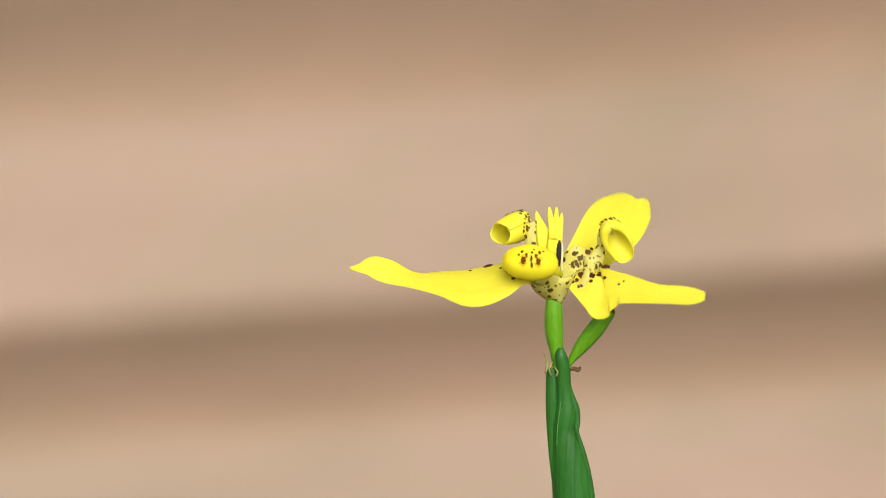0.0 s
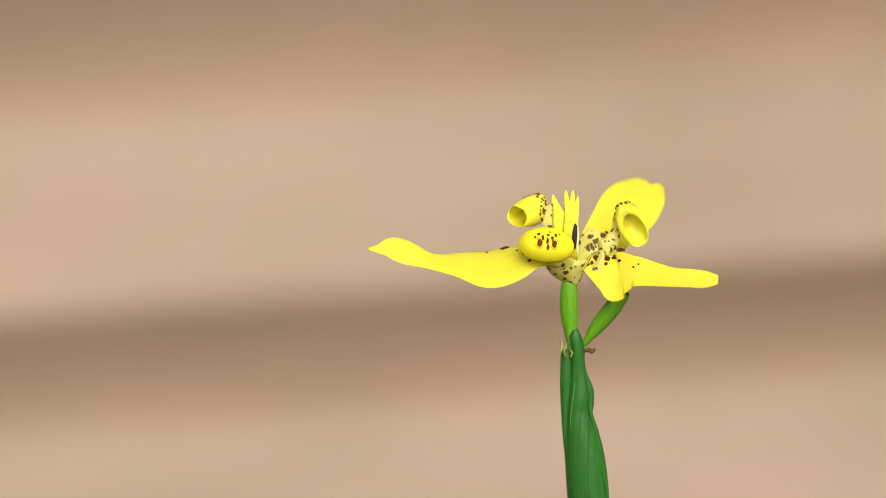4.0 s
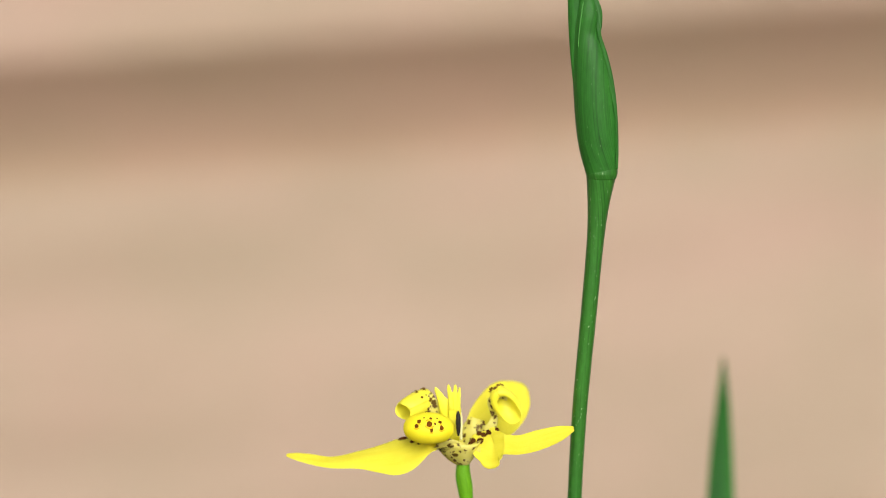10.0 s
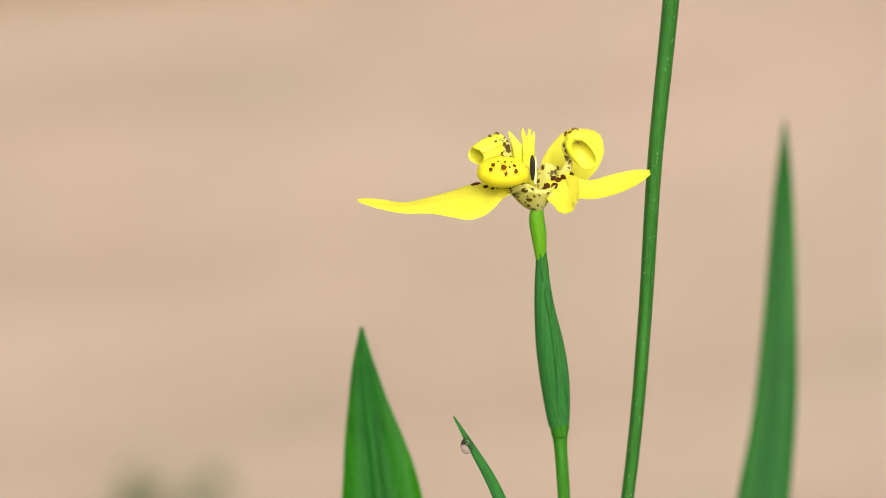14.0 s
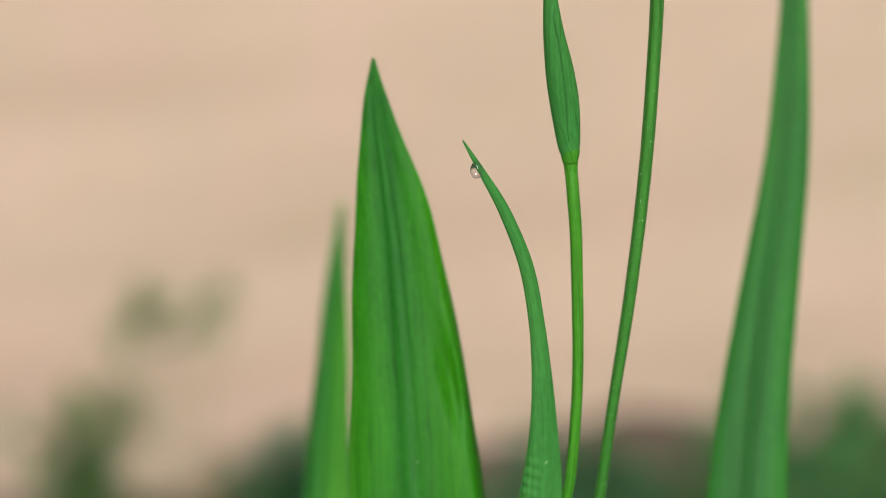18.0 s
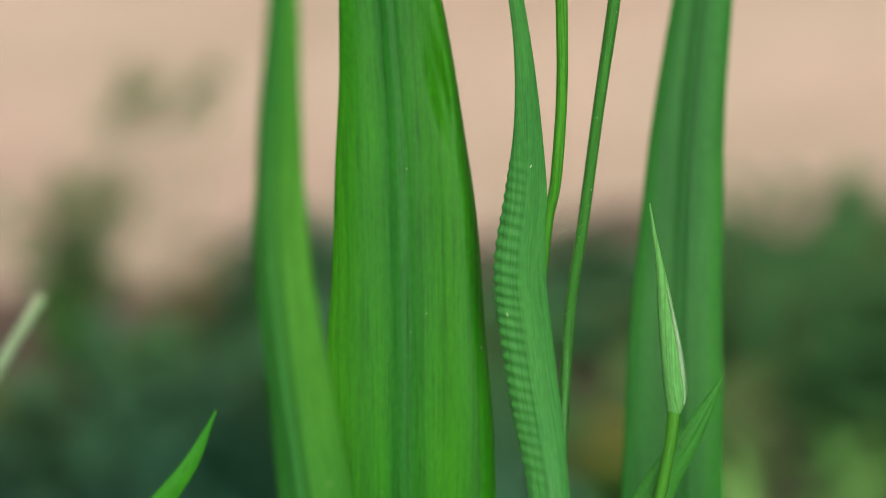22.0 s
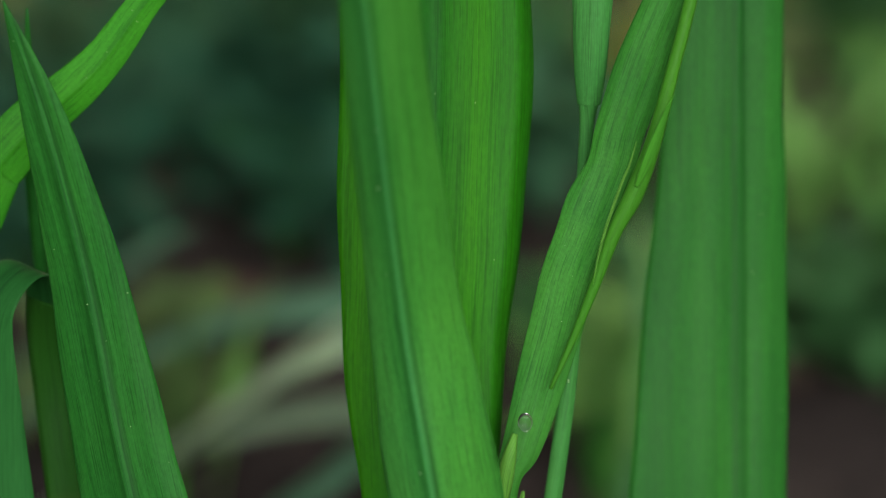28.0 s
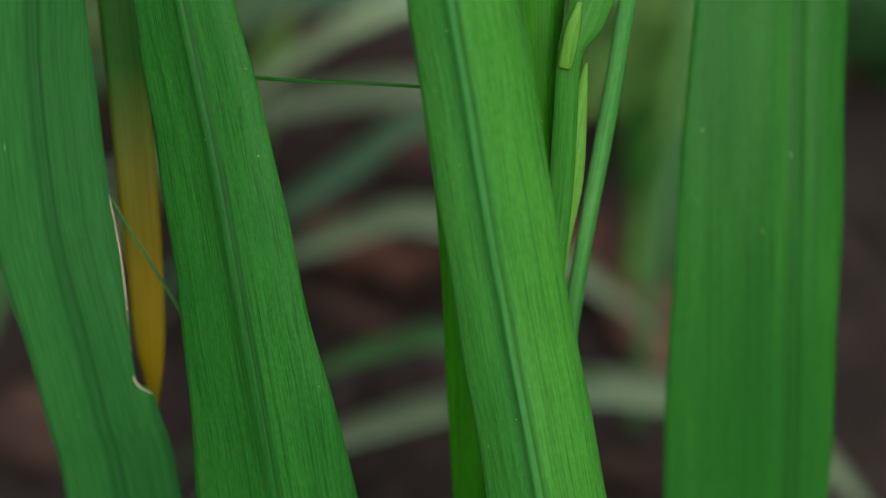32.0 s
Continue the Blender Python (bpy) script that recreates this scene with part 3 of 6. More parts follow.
def build_right_leaf():
    rows = [(0.0160, -0.0300, 0.0000, 0.0260, 10, 0.05), (0.0095, -0.0250, 0.1287, 0.0343, 10, 0.05), (0.0088, -0.0210, 0.1980, 0.0370, 10, 0.05), (0.0091, -0.0115, 0.2700, 0.0360, 10, 0.06),
            (0.0110, 0.0107, 0.3361, 0.0306, 10, 0.06), (0.0122, 0.0266, 0.3831, 0.0236, 8, 0.06), (0.0132, 0.0430, 0.4300, 0.0204, 4, 0.06),
            (0.0169, 0.066, 0.4784, 0.0154, 0, 0.06), (0.0240, 0.092, 0.5275, 0.0098, 0, 0.05), (0.0257, 0.112, 0.5700, 0.0049, 0, 0.03), (0.0264, 0.125, 0.5877, 0.0006, 0, 0)]
    return leaf(rows, COOL_LEAF, (0.0160, -0.0300, 0.0000), "tall cool green sword leaf with a raised midrib", seed=2, ribs=3, rib=0.00016, midrib=0.0008, mid=(0.78, -1.17), fold=-0.08)


def build_front_blade():
    rows = [(-0.004, -0.085, 0.0, 0.03, 0, 0.05), (-0.0192, -0.091, 0.1522, 0.0271, 0, 0.05), (-0.0314, -0.095, 0.2372, 0.0232, 0, 0.06), (-0.0411, -0.0861, 0.2894, 0.0213, 0, 0.07), (-0.0496, -0.0756, 0.3387, 0.0208, 0, 0.08), (-0.0554, -0.071, 0.3737, 0.0162, 0, 0.08), (-0.0617, -0.0840, 0.4370, 0.0131, 0, 0.08), (-0.0671, -0.1030, 0.5005, 0.0088, 0, 0.07), (-0.0655, -0.1190, 0.5450, 0.0048, 0, 0.03), (-0.0640, -0.1280, 0.5695, 0.0006, 0, 0)]
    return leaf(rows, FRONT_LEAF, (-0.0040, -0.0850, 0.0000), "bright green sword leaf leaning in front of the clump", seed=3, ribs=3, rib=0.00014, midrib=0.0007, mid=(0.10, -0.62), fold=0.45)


def build_left_leaf():
    rows = [(-0.0700, -0.0750, 0.0000, 0.0320, -8, 0.04), (-0.0780, -0.0790, 0.1512, 0.0375, -8, 0.05), (-0.0873, -0.0810, 0.2317, 0.0335, -8, 0.06), (-0.0941, -0.0747, 0.2729, 0.0260, -8, 0.06), (-0.1007, -0.0633, 0.3070, 0.0229, -8, 0.06),
            (-0.1075, -0.0535, 0.3355, 0.0196, -8, 0.06), (-0.1139, -0.0450, 0.3660, 0.0148, -8, 0.05), (-0.1210, -0.0392, 0.3946, 0.0084, -8, 0.03), (-0.1278, -0.0340, 0.4147, 0.0004, -8, 0)]
    return leaf(rows, LEFT_LEAF, (-0.0700, -0.0750, 0.0000), "pointed dark green sword leaf beside the bent leaf", seed=4, ribs=3, rib=0.00016, midrib=0.0006, mid=0.03, fold=0.06)


def build_diagonal_leaf():
    base = (-0.19, -0.03, 0.0)
    rows = [(-0.19, -0.03, 0.0, 0.010, 0, 0.05), (-0.178, -0.026, 0.2, 0.012, 0, 0.05), (-0.1565, -0.019, 0.32, 0.0130, 0, 0.06), (-0.1385, -0.013, 0.366, 0.0130, 0, 0.07), (-0.1335, -0.011, 0.374, 0.0118, 0, 0.08), (-0.1258, -0.0088, 0.3818, 0.0106, 0, 0.1),
            (-0.1150, -0.006, 0.391, 0.0084, 0, 0.1), (-0.1060, -0.003, 0.4025, 0.0065, 0, 0.1), (-0.0985, -0.0005, 0.4115, 0.0049, 0, 0.08), (-0.0905, 0.002, 0.4215, 0.0032, 0, 0.06), (-0.0850, 0.005, 0.4325, 0.0003, 0, 0)]
    small = [(-0.127, 0.004, 0.30, 0.002, 0, 0.05), (-0.1295, 0.004, 0.345, 0.0032, 0, 0.05), (-0.130, 0.004, 0.37, 0.0036, 0, 0.05), (-0.1295, 0.004, 0.40, 0.0006, 0, 0)]
    ob = leaf(rows, FRESH_LEAF, base, "narrow bright green leaf leaning across the clump", seed=5, ribs=2, rib=0.0002, midrib=0.0004, mid=0.1)
    place, _ = blade_surface(shifted(small, base), 1, 0.0002)
    part("side_shoot", sheet(place, 24, 5, 0.0004), COOL_LEAF, ob, "thin dark green side leaf")
    return ob


def build_bent_leaf():
    """A leaf that is bent over near its top, so that its yellowing end hangs behind it. Rows in millimetres, with side vectors."""
    base = (-0.105, -0.055, 0.0)

    def moved(rows):
        return [(r[0] + 105, r[1] + 55, *r[2:]) for r in rows]
    rows = [(-105, -55, 0, 13, 1, 0, 0, 0.05), (-113, -55, 150, 12.5, 1, 0, 0, 0.06), (-121.7, -55, 225, 11.9, 1, 0, 0, 0.08), (-124.9, -55, 241.5, 11.5, 1, 0, 0, 0.08), (-128.7, -52.4, 258, 11.6, 1, 0, 0, 0.08), (-133.0, -48.4, 274, 12.3, 1, 0, 0, 0.08),
            (-135.5, -44.7, 287, 12, 1, 0, 0, 0.08), (-138, -38.3, 310, 11.6, 1, 0, 0, 0.06), (-138.2, -33, 330, 9.6, 0.98, -0.1, 0, 0.04), (-137, -28.5, 345, 7.4, 0.9, -0.3, 0, 0.02), (-133.6, -25, 351.6, 6.6, 0.75, -0.6, 0, 0), (-129.4, -20.5, 354.2, 6.0, 0.7, -0.7, 0, 0), (-126.4, -17, 351.5, 5.4, 0.75, -0.6, 0, 0), (-125.8, -15, 344.5, 4.9, 0.85, -0.5, 0, 0.02)]
    place = petal_place(moved(rows))

    def torn(u, v):
        p, nrm, uv = place(u, v)
        z = p[2]
        if v > 0 and 0.2476 < z < 0.2872:
            limit = np.interp(z, (0.2476, 0.2500, 0.2582, 0.2740, 0.2872), (-0.1142, -0.1183, -0.1193, -0.1210, -0.1236)) + 0.105
            p[0] = min(p[0], limit + 0.00012 * math.sin(z * 5100) * math.sin(z * 1900))
        return p, nrm, uv
    ob = part("leaf", sheet(torn, 220, 16, 0.0005), DARK_LEAF, PLANT, "dark green leaf bent over, one edge torn and dry", base)
    tail = [(-125.8, -15, 344.5, 4.9, 0.85, -0.5, 0, 0.02), (-126.0, -15, 338, 4.6, 0.92, -0.4, 0, 0.04), (-124.8, -18, 326, 4.1, 1, -0.2, 0, 0.06), (-123.4, -22, 315, 4.0, 1, -0.1, 0, 0.08), (-121.4, -26, 300, 4.2, 1, 0, 0, 0.08), (-119.6, -31, 284, 4.1, 1, 0, 0, 0.08), (-118, -36, 265, 3.7, 1, 0, 0, 0.08), (-117, -39, 250, 2.9, 1, 0, 0, 0.06), (-116.3, -40, 234, 0.3, 1, 0, 0, 0)]
    part("tail", sheet(petal_place(moved(tail)), 60, 8, 0.0005), OLD_LEAF, ob, "hanging leaf end, dark green turning yellow")
    edge = [(-0.1235, -0.0444, 0.2872, 0.00006, 0.00006), (-0.1210, -0.0478, 0.2740, 0.00012, 0.0001), (-0.1194, -0.0519, 0.2582, 0.00012, 0.0001), (-0.1184, -0.0538, 0.2505, 0.00014, 0.0001), (-0.1150, -0.0541, 0.2478, 0.00010, 0.0001)]
    part("torn_edge", tube(shifted(edge, base), 24, 6), EDGE, ob, "pale dry torn edge")
    return ob


def build_stalk():
    """Flat stalk with the pleated bract leaf, from whose axil both flower stems rise."""
    base = (-0.052, -0.055, 0.0)
    rows = [(-0.052, -0.055, 0.0, 0.0035, 0.0022), (-0.042, -0.056, 0.15, 0.003, 0.002), (-0.0345, -0.053, 0.235, 0.0022, 0.0016), (-0.0302, -0.0490, 0.2747, 0.0017, 0.0014), (-0.0262, -0.0410, 0.30, 0.0018, 0.0014), (-0.0242, -0.0376, 0.3133, 0.0018, 0.0014), (-0.0213, -0.0310, 0.337, 0.0017, 0.0013), (-0.0196, -0.0240, 0.362, 0.0015, 0.0012), (-0.0186, -0.0184, 0.383, 0.0014, 0.0012), (-0.0181, -0.0170, 0.3905, 0.0022, 0.0014)]
    ob = part("stalk", tube(shifted(rows, base), 70, 12), BRACT, PLANT, "flat blue-green main stalk", base)
    rows = [(-0.0181, -0.0182, 0.3890, 0.0046, 0, 0.2), (-0.0180, -0.0175, 0.3956, 0.0062, 0, 0.22), (-0.0179, -0.0160, 0.4040, 0.0072, 0, 0.2), (-0.0178, -0.0135, 0.4130, 0.0081, 0, 0.2), (-0.0186, -0.0100, 0.4245, 0.0083, 0, 0.16),
            (-0.0205, -0.0075, 0.4378, 0.0098, 0, 0.12), (-0.0224, -0.0060, 0.4520, 0.0102, 0, 0.10), (-0.0236, -0.0060, 0.466, 0.0101, 0, 0.08), (-0.0222, -0.006, 0.481, 0.0083, 0, 0.08),
            (-0.0217, -0.007, 0.493, 0.0058, 0, 0.08), (-0.0220, -0.008, 0.504, 0.0042, 0, 0.1), (-0.0230, -0.009, 0.516, 0.0031, 0, 0.12), (-0.0250, -0.01, 0.528, 0.0028, 0, 0.12), (-0.0290, -0.011, 0.539, 0.0023, 0, 0.1), (-0.0335, -0.012, 0.5475, 0.0014, 0, 0.05), (-0.0370, -0.013, 0.5538, 0.0003, 0, 0)]
    place, length = blade_surface(shifted(rows, base), 3, 0.0002, 0.0, 0.0, 9, 7)

    def pleated(u, v):
        p, nrm, uv = place(u, v)
        z = p[2] + base[2]
        amount = max(0.0, 1 - ((z - 0.455) / 0.036) ** 2) ** 0.6 * min(1.0, max(0.0, 0.12 - v) * 2.5)
        k = math.sin((z + 0.0012 * v) * 2 * math.pi / 0.00235 + 0.9 * math.sin(z * 260))
        p = p + nrm * 0.00024 * amount * k
        if v < -0.75:
            p = p + np.array((-0.00022 * amount * k, 0, 0))
        return p, nrm, uv
    part("bract_leaf", sheet(pleated, 420, 14, 0.0005), BRACT, ob, "blue-green bract leaf, one side finely pleated")
    return ob


def build_stem_one():
    base = (-0.0175, -0.0150, 0.392)
    rows = [(-0.0175, -0.0150, 0.392, 0.0011, 0.0011), (-0.0166, -0.0100, 0.415, 0.0011, 0.0011), (-0.0151, -0.0030, 0.437, 0.0011, 0.0011), (-0.0137, 0.0, 0.456, 0.0011, 0.0011), (-0.0112, 0.0, 0.473, 0.0011, 0.0011), (-0.0080, 0.0, 0.497, 0.0011, 0.0011), (-0.0047, 0.0, 0.52, 0.0012, 0.0012), (-0.0020, 0.0, 0.5445, 0.00125, 0.0012), (-0.0003, 0.0, 0.57, 0.0013, 0.0013),
            (0.0010, 0.0, 0.60, 0.0014, 0.0014), (0.0027, 0.0, 0.6215, 0.0015, 0.0015), (0.0038, 0.0, 0.6355, 0.0016, 0.0015), (0.0043, 0.0, 0.6425, 0.0020, 0.0018), (0.0048, 0.0, 0.6488, 0.0028, 0.0023)]
    ob = part("flower_stem", tube(shifted(rows, base), 90, 14, ribs=0.03), STEM, PLANT, "long slender dark green flower stem", base)
    spathe_one(ob, base)
    return ob


def spathe_one(stem, base):
    rows = [(0.0049, 0.0, 0.6490, 0.0030, 0.0024), (0.0042, 0.0, 0.6545, 0.0038, 0.0029), (0.0037, 0.0, 0.6600, 0.00405, 0.0031), (0.0030, 0.0, 0.6665, 0.0038, 0.003), (0.0023, 0.0, 0.6720, 0.0032, 0.0027),
            (0.0017, 0.0, 0.6758, 0.0026, 0.0023), (0.0019, -0.0003, 0.6790, 0.0023, 0.002), (0.0018, -0.0004, 0.6818, 0.0018, 0.0016), (0.0015, -0.0007, 0.6850, 0.0014, 0.0012), (0.0014, -0.0009, 0.688, 0.0013, 0.0012), (0.0009, -0.0010, 0.6905, 0.0012, 0.0011), (0.0008, -0.0008, 0.6920, 0.0006, 0.0006)]
    part("spathe", tube(shifted(rows, base), 80, 24), SPATHE, stem, "plump dark green spathe with a wavy keel")
    keel = [(0.0077, -0.0013, 0.6500, 0.0005, 0, 0), (0.0077, -0.0014, 0.6545, 0.0006, 0, 0), (0.0074, -0.0015, 0.6600, 0.0007, 0, 0), (0.0069, -0.0015, 0.6640, 0.0009, 0, 0), (0.0061, -0.0015, 0.6680, 0.0012, 0, 0), (0.0050, -0.0015, 0.6722, 0.0012, 0, 0), (0.0041, -0.0015, 0.6757, 0.0007, 0, 0), (0.0040, -0.0014, 0.6778, 0.0012, 0, 0), (0.0038, -0.0012, 0.6802, 0.0015, 0, 0), (0.0030, -0.0010, 0.6830, 0.0009, 0, 0), (0.0027, -0.0009, 0.6848, 0.0003, 0, 0)]
    place, _ = blade_surface(shifted(keel, base), 2, 0.0001, 0.0002, 0.0, 90)
    part("keel", sheet(place, 80, 6, 0.0006), SPATHE, stem)
    ring = [(0.0049, 0.0, 0.6480, 0.0028, 0.0023), (0.0049, 0.0, 0.6488, 0.0030, 0.0025), (0.0049, 0.0, 0.6494, 0.00305, 0.0025), (0.0048, 0.0, 0.6502, 0.0030, 0.0024)]
    part("node", tube(shifted(ring, base), 10, 24), STEM, stem, "narrow raised node under the spathe")
    seam = [(0.0001, -0.0022, 0.6735, 0.00005, 0.00005), (0.0002, -0.0021, 0.6760, 0.0001, 0.0001), (0.0005, -0.0020, 0.6788, 0.00012, 0.0001), (0.0010, -0.0017, 0.6820, 0.00012, 0.0001), (0.0013, -0.0016, 0.6850, 0.00005, 0.00005)]
    part("seam", tube(shifted(seam, base), 30, 6), BUD, stem, "pale thin margin of the outer bract")
    inner = [(0.0000, -0.0006, 0.664, 0.0010, 0, 0.1), (-0.0004, -0.0006, 0.672, 0.0020, 0, 0.12), (-0.0005, -0.0006, 0.680, 0.0028, 0, 0.15), (-0.0006, -0.0004, 0.6856, 0.0026, 0, 0.15), (-0.0010, -0.0002, 0.6880, 0.0016, 0, 0.1)]
    place, _ = blade_surface(shifted(inner, base), 3, 0.0001)
    part("inner_bract", sheet(place, 40, 8, 0.0006), SPATHE, stem)
    bm = bmesh.new()
    for k, (dx, dz, top) in enumerate(((-0.0020, 0.6872, 0.0040), (-0.0010, 0.6868, 0.0026), (0.0000, 0.6866, 0.0018))):
        tube(shifted([(dx, -0.0012, dz, 0.00024, 0.00016), (dx + 0.0003 * (-1) ** k, -0.0016, dz + top * 0.5, 0.0002, 0.00012), (dx - 0.0004 * (-1) ** k, -0.0014, dz + top, 0.00006, 0.00005)], base), 8, 6, bm)
    part("bract_remnant", bm, DRY, stem, "shrivelled pale yellow bract tip")
    bm = bmesh.new()
    tube(shifted([(0.0026, 0.0, 0.6876, 0.0003, 0.0003), (0.0035, -0.0004, 0.6880, 0.0004, 0.0004), (0.0042, -0.0004, 0.6877, 0.00045, 0.0004), (0.0047, -0.0004, 0.6883, 0.0002, 0.0002)], base), 12, 7, bm)
    part("withered_stub", bm, DRY_BROWN, stem, "small withered brown stub")
    pod = [(0.0026, 0.001, 0.6885, 0.0004, 0.0004), (0.0034, 0.001, 0.6900, 0.0008, 0.0008), (0.0053, 0.0008, 0.6926, 0.0014, 0.0013), (0.0075, 0.0004, 0.6954, 0.0016, 0.0015), (0.0094, 0.0, 0.6980, 0.0014, 0.0013), (0.0104, 0.0, 0.6990, 0.0012, 0.0012)]
    part("seed_pod", tube(shifted(pod, base), 30, 12, ribs=0.05), OVARY, stem, "young green seed pod on a short stalk")
    part("pod_tip", tube(shifted([(0.0101, 0.0, 0.6988, 0.00105, 0.001), (0.0106, 0.0, 0.6993, 0.0009, 0.0009), (0.0108, 0.0, 0.6995, 0.0003, 0.0003)], base), 6, 10), DRY_BROWN, stem, "dry brown tip")


def build_stem_two():
    base = (-0.0197, -0.0040, 0.4591)
    rows = [(-0.0197, -0.0040, 0.4591, 0.00079814, 0.00079814), (-0.0180, -0.005, 0.4755, 0.0010, 0.001), (-0.0163, -0.005, 0.485, 0.0011, 0.0011), (-0.0150, -0.004, 0.505, 0.0011, 0.0011), (-0.0153, -0.002, 0.53, 0.0012, 0.0012), (-0.0159, -0.001, 0.540, 0.00125, 0.0013), (-0.0163, 0.0, 0.5448, 0.0013, 0.0013), (-0.0165, 0.0, 0.5482, 0.0017, 0.0015)]
    ob = part("flower_stem", tube(shifted(rows, base), 60, 12), STEM_LIGHT, PLANT, "short light green flower stem", base)
    rows = [(-0.0165, 0.0, 0.5480, 0.0017, 0.0015), (-0.0167, 0.0, 0.5494, 0.0021, 0.0017), (-0.0170, 0.0, 0.5527, 0.0025, 0.0019), (-0.0176, 0.0, 0.5582, 0.00285, 0.0021), (-0.0184, 0.0, 0.5636, 0.0028, 0.0022), (-0.0190, 0.0, 0.5674, 0.0025, 0.002), (-0.0197, 0.0, 0.5721, 0.0020, 0.0018), (-0.0202, 0.0, 0.5772, 0.0015, 0.0014), (-0.0203, 0.0, 0.5802, 0.00127, 0.0011), (-0.0205, 0.0, 0.5835, 0.00095, 0.0008)]
    part("spathe", tube(shifted(rows, base), 60, 20), BRACT, ob, "narrow blue-green spathe with a split edge")
    node = [(-0.0165, 0.0, 0.5464, 0.0015, 0.0014), (-0.0165, 0.0, 0.5480, 0.0018, 0.0016), (-0.0165, 0.0, 0.5488, 0.0019, 0.0017), (-0.0166, 0.0, 0.5496, 0.0018, 0.0015)]
    part("node", tube(shifted(node, base), 10, 20), STEM_LIGHT, ob, "narrow raised node under the spathe")
    keel = [(-0.0168, -0.0017, 0.5510, 0.00015, 0.0002), (-0.0171, -0.0022, 0.5585, 0.0003, 0.0003), (-0.0177, -0.0022, 0.5640, 0.0003, 0.0003), (-0.0186, -0.0019, 0.5700, 0.00022, 0.0002), (-0.0193, -0.0016, 0.5745, 0.0001, 0.0001)]
    part("keel", tube(shifted(keel, base), 30, 8), BRACT, ob)
    seam = [(-0.0206, -0.0012, 0.5832, 0.00012, 0.0001), (-0.0205, -0.0014, 0.5815, 0.00018, 0.00012), (-0.0201, -0.0016, 0.5790, 0.00014, 0.0001), (-0.0199, -0.0018, 0.5778, 0.00005, 0.00005)]
    part("split_edge", tube(shifted(seam, base), 24, 6), BRACT, ob)
    fold = [(-0.0191, -0.0019, 0.5770, 0.00006, 0.00006), (-0.0195, -0.0021, 0.5757, 0.0002, 0.00016), (-0.0192, -0.0022, 0.5735, 0.00022, 0.00016), (-0.0190, -0.0023, 0.5722, 0.00018, 0.00014), (-0.0188, -0.0022, 0.5718, 0.00005, 0.00005)]
    part("crumpled_edge", tube(shifted(fold, base), 24, 6), BRACT, ob, "crumpled raised edge of the split")
    return ob


